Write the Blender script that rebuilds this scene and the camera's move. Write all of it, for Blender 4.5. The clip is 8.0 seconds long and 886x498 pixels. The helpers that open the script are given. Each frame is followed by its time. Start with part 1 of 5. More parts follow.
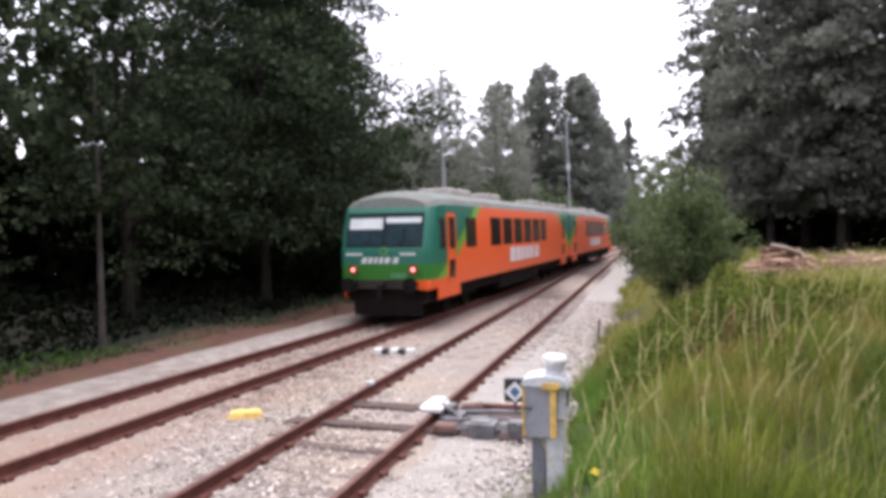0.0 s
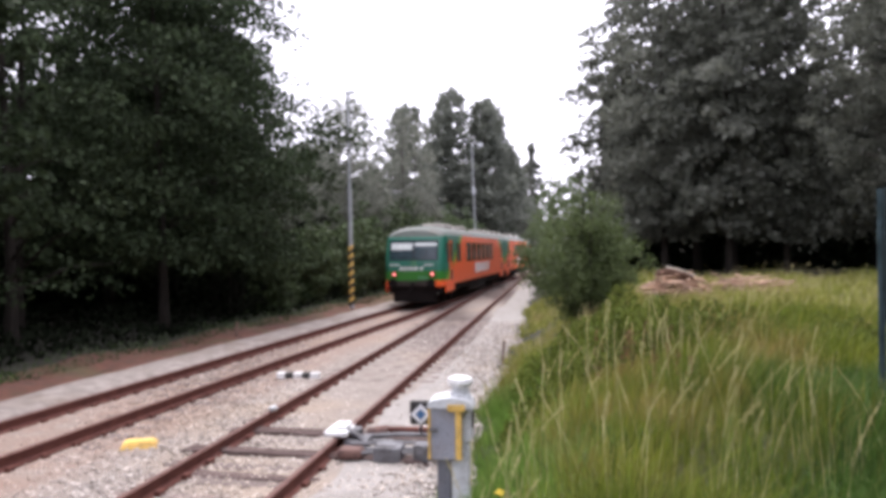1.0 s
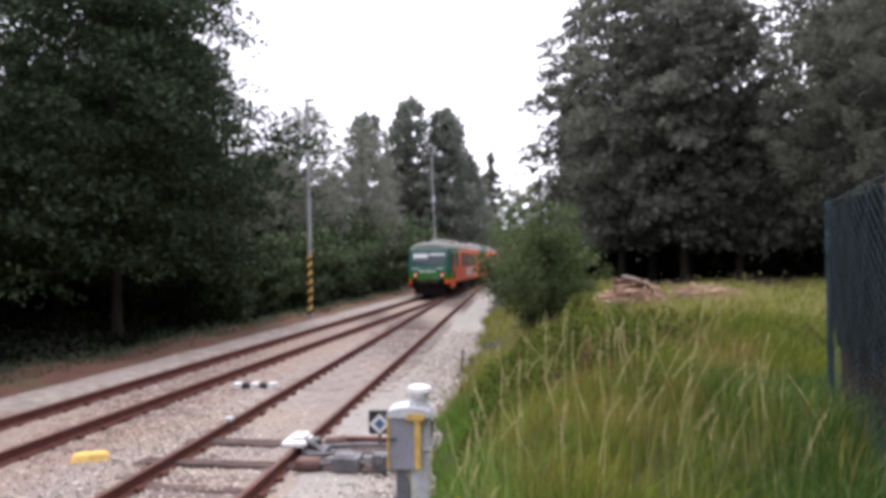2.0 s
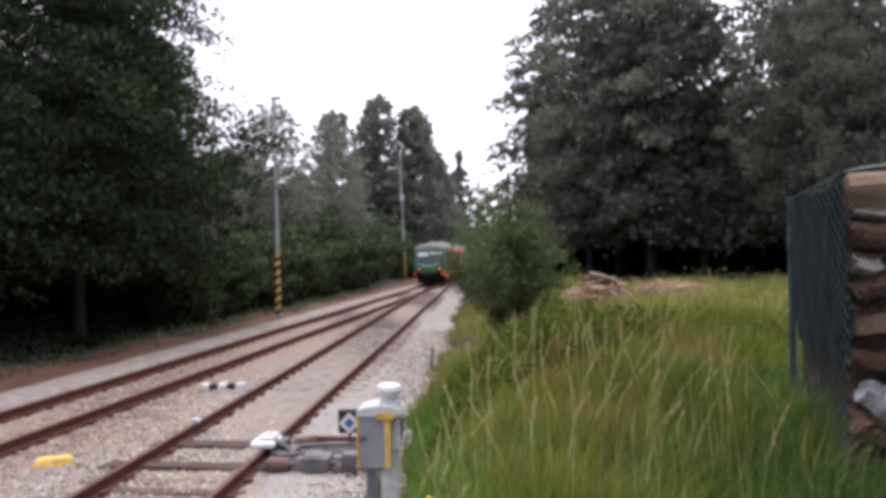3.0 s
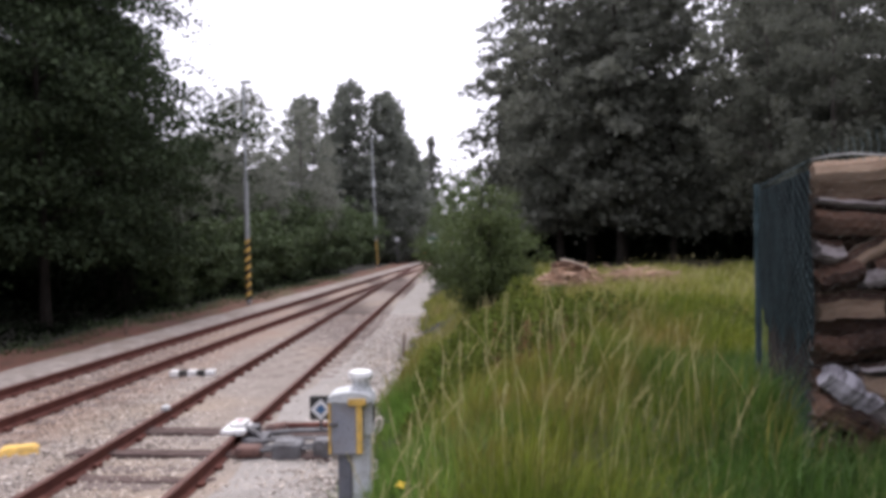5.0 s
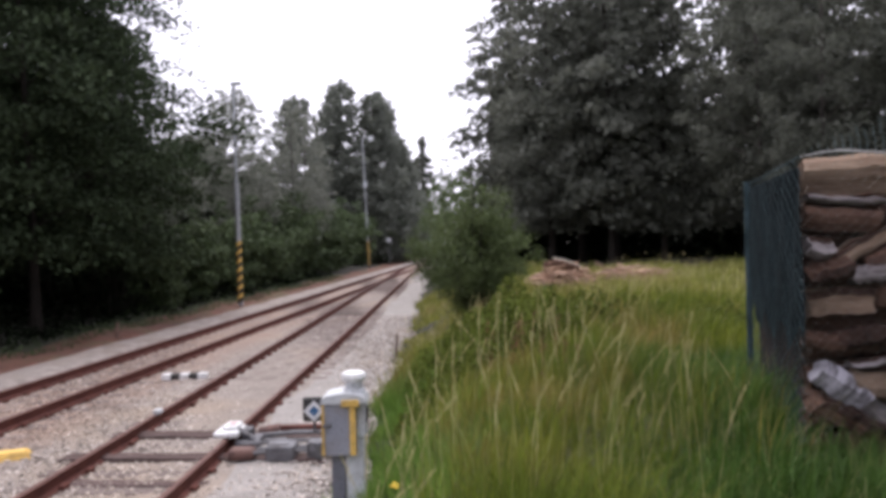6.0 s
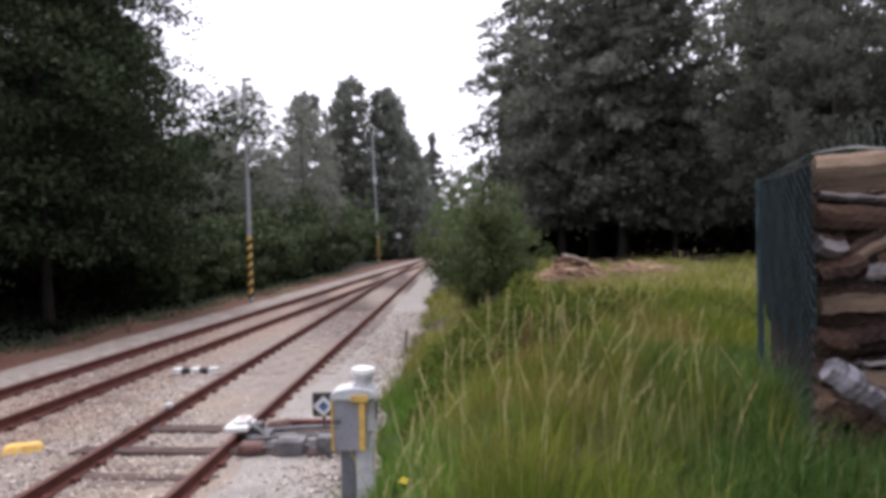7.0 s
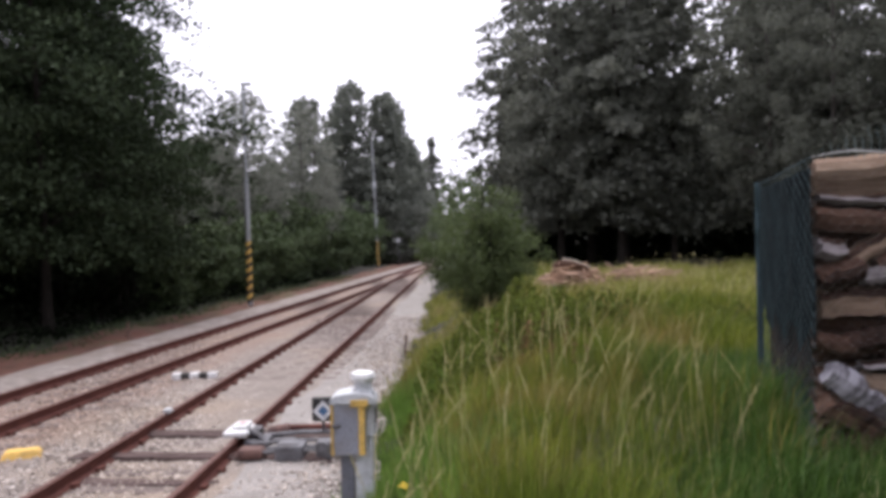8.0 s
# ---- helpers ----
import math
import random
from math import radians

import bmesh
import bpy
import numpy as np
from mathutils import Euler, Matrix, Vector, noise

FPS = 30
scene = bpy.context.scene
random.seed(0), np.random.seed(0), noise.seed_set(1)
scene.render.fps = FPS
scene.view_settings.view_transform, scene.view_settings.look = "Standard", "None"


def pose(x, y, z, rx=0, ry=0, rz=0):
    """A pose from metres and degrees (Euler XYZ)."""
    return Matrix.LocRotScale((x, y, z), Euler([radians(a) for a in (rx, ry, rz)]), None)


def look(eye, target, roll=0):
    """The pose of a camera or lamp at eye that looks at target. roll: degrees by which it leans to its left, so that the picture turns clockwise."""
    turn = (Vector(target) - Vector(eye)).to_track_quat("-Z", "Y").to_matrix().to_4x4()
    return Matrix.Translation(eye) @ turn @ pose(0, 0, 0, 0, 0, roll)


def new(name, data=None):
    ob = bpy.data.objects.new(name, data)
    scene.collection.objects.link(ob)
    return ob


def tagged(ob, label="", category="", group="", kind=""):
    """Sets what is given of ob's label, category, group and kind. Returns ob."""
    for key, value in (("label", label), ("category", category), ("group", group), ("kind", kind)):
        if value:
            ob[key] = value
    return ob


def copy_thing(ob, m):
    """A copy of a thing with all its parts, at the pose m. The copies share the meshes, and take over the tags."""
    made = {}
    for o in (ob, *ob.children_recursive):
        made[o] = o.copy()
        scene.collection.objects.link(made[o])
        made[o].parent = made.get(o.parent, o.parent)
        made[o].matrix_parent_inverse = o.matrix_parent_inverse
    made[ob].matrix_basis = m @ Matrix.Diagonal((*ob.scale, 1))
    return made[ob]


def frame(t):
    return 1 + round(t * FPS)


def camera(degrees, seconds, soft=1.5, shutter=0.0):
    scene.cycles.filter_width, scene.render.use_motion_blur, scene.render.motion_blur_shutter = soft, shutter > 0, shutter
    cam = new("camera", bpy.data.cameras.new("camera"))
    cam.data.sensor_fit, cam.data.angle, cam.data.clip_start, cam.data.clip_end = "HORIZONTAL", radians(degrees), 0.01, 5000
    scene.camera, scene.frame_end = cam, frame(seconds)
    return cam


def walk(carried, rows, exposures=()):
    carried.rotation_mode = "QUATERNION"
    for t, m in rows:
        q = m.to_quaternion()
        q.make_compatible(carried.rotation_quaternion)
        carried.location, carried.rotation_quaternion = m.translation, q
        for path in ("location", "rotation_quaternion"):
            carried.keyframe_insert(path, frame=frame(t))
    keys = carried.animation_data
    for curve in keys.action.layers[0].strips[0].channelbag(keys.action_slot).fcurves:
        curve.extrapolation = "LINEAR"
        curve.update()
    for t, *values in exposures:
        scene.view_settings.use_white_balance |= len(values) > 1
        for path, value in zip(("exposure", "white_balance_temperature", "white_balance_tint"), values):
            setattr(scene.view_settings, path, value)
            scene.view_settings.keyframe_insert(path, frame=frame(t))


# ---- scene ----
# ---------------------------------------------------------------- camera
EYE = (0.0, 0.0, 2.456)
cam = camera(59.92, 8.0, soft=4.2)
PATH = [  # seconds, yaw, pitch, lean to the right
    (0.0, 18.31, -1.44, 1.00),
    (0.5, 14.06, -0.38, 0.61),
    (1.0, 11.31, 0.10, 0.70),
    (1.5, 9.51, 0.74, 0.53),
    (3.0, 5.97, 0.54, 0.99),
    (3.5, 4.43, 0.34, 1.02),
    (4.0, 3.85, 0.10, 0.99),
    (5.5, 3.92, -0.64, 0.85),
    (6.0, 3.29, -0.51, 1.42),
    (6.5, 2.82, -0.50, 1.57),
    (7.0, 4.02, -0.79, 1.22),
    (7.5, 3.27, -0.78, 1.48),
    (8.0, 3.97, -0.47, 1.34),
]


def aim(yaw, pitch, lean):
    a, b = radians(pitch), radians(yaw)
    way = Vector((-math.sin(b) * math.cos(a), math.cos(b) * math.cos(a), math.sin(a)))
    return look(EYE, Vector(EYE) + way, -lean)


walk(cam, [(t, aim(y, p, r)) for t, y, p, r in PATH], [(0.0, 1.34), (0.5, 1.34), (1.0, 1.24), (1.5, 1.12), (3.0, 0.88), (3.5, 0.82), (4.0, 0.79), (8.0, 0.79)])

# ---------------------------------------------------------------- sky and light
world = bpy.data.worlds.new("overcast_sky")
scene.world = world
world.use_nodes = True
wn = world.node_tree.nodes
wl = world.node_tree.links
wn.clear()
sky = wn.new("ShaderNodeTexSky")
sky.sky_type = 'NISHITA'
sky.sun_disc = False
sky.sun_elevation = radians(72)
sky.sun_rotation = radians(-25)
sky.dust_density = 6.0
cloud = wn.new("ShaderNodeMix")
cloud.data_type = 'RGBA'
cloud.inputs[0].default_value = 0.85
cloud.inputs[7].default_value = (11.4, 11.0, 12.9, 1)
bg = wn.new("ShaderNodeBackground")
bg.inputs[1].default_value = 0.095
wo = wn.new("ShaderNodeOutputWorld")
wl.new(sky.outputs[0], cloud.inputs[6])
wl.new(cloud.outputs[2], bg.inputs[0])
wl.new(bg.outputs[0], wo.inputs[0])

sun = new("sun", bpy.data.lights.new("sun", 'SUN'))
sun.data.energy = 1.5
sun.data.angle = radians(35)
sun.data.color = (1.0, 0.96, 0.92)
SUN_FROM = Vector((math.sin(radians(-25)) * math.cos(radians(72)), math.cos(radians(-25)) * math.cos(radians(72)), math.sin(radians(72))))
sun.matrix_world = look(SUN_FROM * 60, (0, 0, 0))


# ---------------------------------------------------------------- materials
def rgb(h):
    """A linear colour from a three-number sRGB tuple."""
    return tuple(((c / 255) / 12.92 if c / 255 < 0.04045 else ((c / 255 + 0.055) / 1.055) ** 2.4) for c in h)


def mat(name, base, second=None, scale=4.0, fine=40.0, rough=0.7, metal=0.0, bump=0.15, depth=0.02, island=0.0, spec=0.5,
        stain=None, stain_scale=0.8, stain_amount=0.5, stretch=(1, 1, 1), translucent=0.0, object_random=0.0, rust=None):
    m = bpy.data.materials.new(name)
    m.use_nodes = True
    nt = m.node_tree
    n, l = nt.nodes, nt.links
    p = n["Principled BSDF"]
    p.inputs["Roughness"].default_value = rough
    p.inputs["Metallic"].default_value = metal
    p.inputs["Specular IOR Level"].default_value = spec
    tc = n.new("ShaderNodeTexCoord")
    mp = n.new("ShaderNodeMapping")
    mp.inputs["Scale"].default_value = stretch
    l.new(tc.outputs["Object"], mp.inputs[0])
    big = n.new("ShaderNodeTexNoise")
    big.inputs["Scale"].default_value = scale
    big.inputs["Detail"].default_value = 5
    sm = n.new("ShaderNodeTexNoise")
    sm.inputs["Scale"].default_value = fine
    sm.inputs["Detail"].default_value = 4
    l.new(mp.outputs[0], big.inputs[0])
    l.new(mp.outputs[0], sm.inputs[0])
    second = second or tuple(c * 0.6 for c in base)

    def mix(a, b, f):
        x = n.new("ShaderNodeMix")
        x.data_type = 'RGBA'
        for sock, v in ((0, f), (6, a), (7, b)):
            if isinstance(v, (int, float)):
                x.inputs[sock].default_value = v
            elif isinstance(v, tuple):
                x.inputs[sock].default_value = (*v[:3], 1)
            else:
                l.new(v, x.inputs[sock])
        return x.outputs[2]

    def ramp(src, lo, hi):
        r = n.new("ShaderNodeMapRange")
        r.inputs[1].default_value, r.inputs[2].default_value = lo, hi
        l.new(src, r.inputs[0])
        return r.outputs[0]

    col = mix(base, second, ramp(big.outputs[0], 0.35, 0.68))
    col = mix(col, tuple(c * 0.55 for c in second), ramp(sm.outputs[0], 0.5, 0.8))
    if stain:
        st = n.new("ShaderNodeTexNoise")
        st.inputs["Scale"].default_value = stain_scale
        st.inputs["Detail"].default_value = 6
        l.new(mp.outputs[0], st.inputs[0])
        r = ramp(st.outputs[0], 0.5, 0.66)
        mm = n.new("ShaderNodeMath")
        mm.operation = 'MULTIPLY'
        l.new(r, mm.inputs[0])
        mm.inputs[1].default_value = stain_amount
        col = mix(col, stain, mm.outputs[0])
    if rust:
        # rust and brake dust that lie along a track: its centre line, how far they reach, their colour
        centre, reach, tint = rust
        sx = n.new("ShaderNodeSeparateXYZ")
        l.new(tc.outputs["Object"], sx.inputs[0])
        off = n.new("ShaderNodeMath")
        off.operation = 'SUBTRACT'
        l.new(sx.outputs[0], off.inputs[0])
        off.inputs[1].default_value = centre
        ab = n.new("ShaderNodeMath")
        ab.operation = 'ABSOLUTE'
        l.new(off.outputs[0], ab.inputs[0])
        band = n.new("ShaderNodeMapRange")
        band.inputs[1].default_value, band.inputs[2].default_value = reach, reach * 0.45
        band.interpolation_type = 'SMOOTHSTEP'
        l.new(ab.outputs[0], band.inputs[0])
        patchy = n.new("ShaderNodeMath")
        patchy.operation = 'MULTIPLY'
        l.new(band.outputs[0], patchy.inputs[0])
        l.new(ramp(big.outputs[0], 0.15, 0.75), patchy.inputs[1])
        col = mix(col, tint, patchy.outputs[0])
    if island or object_random:
        src = n.new("ShaderNodeNewGeometry").outputs["Random Per Island"] if island else n.new("ShaderNodeObjectInfo").outputs["Random"]
        k = island or object_random
        r = n.new("ShaderNodeMapRange")
        r.inputs[3].default_value, r.inputs[4].default_value = 1 - k, 1 + k
        l.new(src, r.inputs[0])
        h = n.new("ShaderNodeHueSaturation")
        l.new(r.outputs[0], h.inputs["Value"])
        l.new(col, h.inputs["Color"])
        col = h.outputs[0]
    l.new(col, p.inputs["Base Color"])
    if bump:
        b = n.new("ShaderNodeBump")
        b.inputs["Strength"].default_value = bump
        b.inputs["Distance"].default_value = depth
        l.new(sm.outputs[0], b.inputs["Height"])
        l.new(b.outputs[0], p.inputs["Normal"])
    if translucent:
        tr = n.new("ShaderNodeBsdfTranslucent")
        l.new(col, tr.inputs[0])
        ms = n.new("ShaderNodeMixShader")
        ms.inputs[0].default_value = translucent
        l.new(p.outputs[0], ms.inputs[1])
        l.new(tr.outputs[0], ms.inputs[2])
        l.new(ms.outputs[0], n["Material Output"].inputs[0])
    return m


def glow(name, colour, strength):
    m = bpy.data.materials.new(name)
    m.use_nodes = True
    p = m.node_tree.nodes["Principled BSDF"]
    p.inputs["Base Color"].default_value = (*colour, 1)
    p.inputs["Emission Color"].default_value = (*colour, 1)
    p.inputs["Emission Strength"].default_value = strength
    return m


M_GROUND = mat("meadow_soil", (0.024, 0.020, 0.014), (0.018, 0.019, 0.010), 1.2, 25, 0.95, bump=0.6, depth=0.05)
M_LITTER = mat("leaf_litter", (0.135, 0.05, 0.032), (0.07, 0.036, 0.024), 3, 40, 0.95, bump=0.7, depth=0.03, stain=(0.06, 0.08, 0.025), stain_scale=0.7)
M_BALLAST_PALE = mat("pale_ballast", (0.30, 0.275, 0.26), (0.225, 0.205, 0.19), 2.5, 28, 0.9, bump=0.5, depth=0.03)
M_BALLAST = mat("ballast_bed", (0.25, 0.212, 0.188), (0.20, 0.168, 0.148), 2.5, 28, 0.9, bump=0.5, depth=0.03, stain=(0.32, 0.24, 0.175), stain_scale=0.3, stain_amount=0.5, rust=(-7.6, 1.9, (0.225, 0.150, 0.118)))
M_STONE = mat("ballast_stone", (0.52, 0.465, 0.425), (0.38, 0.335, 0.305), 3, 60, 0.85, bump=0.3, island=0.4, stain=(0.47, 0.38, 0.29), stain_scale=0.3, stain_amount=0.5, rust=(-7.6, 1.9, (0.33, 0.235, 0.185)))
M_PATH = mat("path_gravel", (0.31, 0.272, 0.252), (0.20, 0.172, 0.158), 3.5, 32, 0.95, bump=0.6, depth=0.03, stain=(0.17, 0.13, 0.105), stain_scale=0.9, stain_amount=0.6, spec=0.15)
M_RAIL = mat("rusty_rail", (0.145, 0.058, 0.046), (0.095, 0.040, 0.033), 6, 60, 0.85, bump=0.2, spec=0.12)
M_RAILTOP = mat("worn_rail_head", (0.15, 0.075, 0.062), (0.10, 0.048, 0.040), 5, 50, 0.6, metal=0.2, bump=0.1, spec=0.3)
M_SLEEPER = mat("weathered_sleeper", (0.20, 0.155, 0.14), (0.13, 0.10, 0.09), 5, 50, 0.9, bump=0.4, stretch=(0.5, 6, 6), object_random=0.2)
M_SLEEPER_DARK = mat("tarred_oak_sleeper", (0.17, 0.122, 0.114), (0.085, 0.060, 0.056), 4, 40, 0.9, bump=0.6, stretch=(0.4, 9, 9), object_random=0.15, spec=0.2)
M_BARK = mat("tree_bark", (0.042, 0.036, 0.031), (0.022, 0.019, 0.017), 4, 30, 1.0, bump=0.8, depth=0.03, stretch=(3, 3, 0.6), spec=0.08)
M_PALEBARK = mat("pale_trunk_bark", (0.11, 0.098, 0.09), (0.06, 0.052, 0.046), 4, 30, 0.95, bump=0.6, depth=0.02, stretch=(3, 3, 0.6), spec=0.1)
M_BIRCH = mat("birch_bark", (0.5, 0.48, 0.45), (0.2, 0.18, 0.17), 5, 20, 0.85, bump=0.3, stretch=(0.5, 0.5, 3))
M_LEAF_DARK = mat("alder_leaf", (0.044, 0.062, 0.031), (0.03, 0.044, 0.022), 0.6, 6, 0.75, bump=0, island=0.45, translucent=0.2, spec=0.12)
# Next three: grey paleness of haze and sky glare is painted into leaf colours
M_LEAF_FAR = mat("hazed_far_leaf", (0.172, 0.185, 0.155), (0.13, 0.142, 0.115), 0.4, 4, 0.7, bump=0, island=0.3, translucent=0.4, spec=0.3)
M_LEAF_CONIFER = mat("hazed_needles", (0.155, 0.162, 0.133), (0.112, 0.12, 0.097), 0.4, 4, 0.75, bump=0, island=0.25, translucent=0.45, spec=0.25)
M_LEAF_HAZED = mat("hazed_birch_leaf", (0.21, 0.22, 0.185), (0.165, 0.175, 0.14), 0.5, 5, 0.7, bump=0, island=0.4, translucent=0.4, spec=0.3)
# Near-black leaves: the shade deep in the forest is put into the colour
M_LEAF_DEEP = mat("painted_shade_leaf", (0.016, 0.020, 0.012), (0.011, 0.014, 0.009), 0.5, 5, 1.0, bump=0, island=0.4, spec=0.02)
M_LEAF_SAPLING = mat("sapling_leaf", (0.115, 0.15, 0.07), (0.085, 0.12, 0.05), 1.2, 8, 0.6, bump=0, island=0.4, translucent=0.35, spec=0.3)
M_LEAF_BUSH = mat("willow_leaf", (0.108, 0.142, 0.050), (0.070, 0.098, 0.034), 1.2, 8, 0.65, bump=0, island=0.35, translucent=0.3, spec=0.35)
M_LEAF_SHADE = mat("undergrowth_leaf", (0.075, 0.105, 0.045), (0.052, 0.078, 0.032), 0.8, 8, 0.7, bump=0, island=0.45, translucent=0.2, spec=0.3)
M_GRASS = mat("meadow_grass", (0.205, 0.230, 0.032), (0.080, 0.130, 0.015), 1.1, 3, 0.6, bump=0, island=0.5, translucent=0.3, spec=0.2,
              stain=(0.30, 0.225, 0.080), stain_scale=0.75, stain_amount=0.9)
M_FAR_GRASS = mat("ripe_meadow_grass", (0.33, 0.325, 0.085), (0.20, 0.235, 0.042), 0.7, 3, 0.65, bump=0, island=0.45, translucent=0.3, spec=0.2,
                  stain=(0.38, 0.30, 0.14), stain_scale=0.35, stain_amount=0.8)
M_OLIVE = mat("olive_weed_leaf", (0.135, 0.165, 0.030), (0.085, 0.115, 0.020), 1.5, 6, 0.65, bump=0, island=0.5, translucent=0.25, spec=0.2)
M_DOCK = mat("dock_seed_brown", (0.20, 0.085, 0.045), (0.13, 0.055, 0.03), 5, 30, 0.8, bump=0, island=0.4)
M_BANK = mat("bank_grass", (0.19, 0.30, 0.060), (0.115, 0.215, 0.036), 0.9, 5, 0.6, bump=0, island=0.45, translucent=0.3, spec=0.2,
             stain=(0.22, 0.21, 0.075), stain_scale=0.8, stain_amount=0.6)
# Lush green, made darker: shade at the foot of the fence goes into it
M_LUSH_SHADE = mat("lush_grass", (0.085, 0.155, 0.026), (0.048, 0.10, 0.016), 0.8, 5, 0.6, bump=0, island=0.4, translucent=0.3, spec=0.3)
M_STRAW = mat("dry_grass_stalk", (0.64, 0.58, 0.31), (0.48, 0.42, 0.19), 2, 20, 0.7, bump=0, island=0.3, translucent=0.25)


# ---------------------------------------------------------------- builders
def obj_from(name, bm, material, parent=None, smooth=False):
    me = bpy.data.meshes.new(name)
    bm.normal_update()
    bm.to_mesh(me)
    bm.free()
    for x in (material if isinstance(material, (list, tuple)) else [material]):
        me.materials.append(x)
    if smooth:
        me.polygons.foreach_set("use_smooth", [True] * len(me.polygons))
    ob = new(name, me)
    ob.parent = parent
    return ob


def part(name, bm, material, parent, label="", smooth=False):
    ob = obj_from(name, bm, material, parent, smooth)
    return tagged(ob, label) if label else ob


def add_box(bm, x0, x1, y0, y1, z0, z1, bevel=0.0, m=None):
    vs = [bm.verts.new(((x0, x1)[i & 1], (y0, y1)[i >> 1 & 1], (z0, z1)[i >> 2 & 1])) for i in range(8)]
    fs = [bm.faces.new([vs[i] for i in f]) for f in ((0, 2, 3, 1), (4, 5, 7, 6), (0, 1, 5, 4), (2, 6, 7, 3), (0, 4, 6, 2), (1, 3, 7, 5))]
    if bevel:
        es = list({e for f in fs for e in f.edges})
        out = bmesh.ops.bevel(bm, geom=es, offset=bevel, segments=2, affect='EDGES', profile=0.5)
        vs = list({v for f in out["faces"] for v in f.verts} | {v for v in vs if v.is_valid})
    if m is not None:
        bmesh.ops.transform(bm, matrix=m, verts=vs)
    return bm


def box(x0, x1, y0, y1, z0, z1, bevel=0.0, m=None):
    return add_box(bmesh.new(), x0, x1, y0, y1, z0, z1, bevel, m)


def add_tube(bm, pts, radii, seg=8, caps=True):
    rings = []
    for i, p in enumerate(pts):
        a = Vector(pts[max(i - 1, 0)])
        b = Vector(pts[min(i + 1, len(pts) - 1)])
        q = (b - a).to_track_quat('Z', 'Y')
        rings.append([bm.verts.new(Vector(p) + q @ Vector((math.cos(k * math.tau / seg) * radii[i], math.sin(k * math.tau / seg) * radii[i], 0))) for k in range(seg)])
    for r, s in zip(rings, rings[1:]):
        for k in range(seg):
            bm.faces.new((r[k], r[(k + 1) % seg], s[(k + 1) % seg], s[k]))
    if caps:
        bm.faces.new(rings[0][::-1])
        bm.faces.new(rings[-1])
    return bm


def tube(pts, radii, seg=8):
    return add_tube(bmesh.new(), pts, radii if isinstance(radii, (list, tuple)) else [radii] * len(pts), seg)


def poly_mesh(name, co, sizes, material):
    """A mesh from an array of corners and the corner count of each face, corners not shared."""
    me = bpy.data.meshes.new(name)
    co = np.asarray(co, dtype=np.float32).reshape(-1, 3)
    sizes = np.asarray(sizes, dtype=np.int32)
    me.vertices.add(len(co))
    me.vertices.foreach_set("co", co.ravel())
    me.loops.add(len(co))
    me.loops.foreach_set("vertex_index", np.arange(len(co), dtype=np.int32))
    me.polygons.add(len(sizes))
    me.polygons.foreach_set("loop_start", np.concatenate(([0], np.cumsum(sizes)[:-1])).astype(np.int32))
    me.materials.append(material)
    me.update(calc_edges=True)
    return me


def grid_mesh(name, co, material, flip=False):
    """A mesh from an array rows x columns x 3."""
    r, c = co.shape[:2]
    i = np.arange(r * c).reshape(r, c)
    f = np.stack([i[:-1, :-1], i[:-1, 1:], i[1:, 1:], i[1:, :-1]], -1).reshape(-1, 4)
    me = bpy.data.meshes.new(name)
    me.from_pydata(co.reshape(-1, 3).tolist(), [], f.tolist())
    me.materials.append(material)
    me.polygons.foreach_set("use_smooth", [True] * len(me.polygons))
    me.update()
    return me


def leaf_quads(rng, centres, size, droop=0.35):
    """Pointed leaves, one quad each, turned every way, about the given centres."""
    n = len(centres)
    a = rng.normal(size=(n, 3))
    a[:, 2] -= droop
    a /= np.linalg.norm(a, axis=1)[:, None]
    b = np.cross(a, rng.normal(size=(n, 3)))
    b /= np.linalg.norm(b, axis=1)[:, None] + 1e-9
    s = size * rng.uniform(0.6, 1.4, (n, 1))
    w = s * rng.uniform(0.28, 0.45, (n, 1))
    return np.stack([centres - a * s * 0.5, centres + b * w, centres + a * s * 0.5, centres - b * w], 1)


# ---------------------------------------------------------------- lie of the land
MAIN_X = -7.944
GAUGE = 1.435 + 0.072


def branch_x(y):
    """The siding's centre line, which bends into the main line past 55 m."""
    k = min(max((y - 55) / 50, 0), 1)
    return -3.641 - 0.054 * min(y, 55) - 2.7 * (k - k * k / 2)


def foot_x(y):
    """The foot of the grass bank beside the ballast."""
    return -1.35 - 0.057 * np.clip(y, -30, 90) + 0.12 * np.sin(y * 0.9) + 0.08 * np.sin(y * 2.3 + 1)


def land_z(x, y):
    x, y = np.asarray(x, float), np.asarray(y, float)
    k = np.clip((x - foot_x(y)) / (1.9 + 0.13 * np.clip(y - 8, 0, 12)), 0, 1)
    bank = -0.32 + 1.25 * k * k * (3 - 2 * k)
    left = -0.12 + 0.015 * np.clip(-10 - x, 0, 30)
    bed = np.where((x > -10.0) & (x < foot_x(y)), -0.36, bank)
    z = np.where(x <= -10.0, left, bed)
    bumps = 0.05 * np.sin(x * 1.3 + y * 0.7) + 0.04 * np.sin(x * 0.6 - y * 1.1 + 2)
    z = z + 2.5 * np.clip((-26 - x) / 25, 0, 1) + 9 * np.clip((y - 60) / 30, 0, 1) * np.clip((x - 3) / 6, 0, 1)
    return z + np.where((x < -10.6) | (x > foot_x(y) + 0.4), bumps, 0)


# ---------------------------------------------------------------- ground, ballast, path
def spaced(*runs):
    return np.unique(np.round(np.concatenate([np.arange(a, b, s) for a, b, s in runs]), 3))


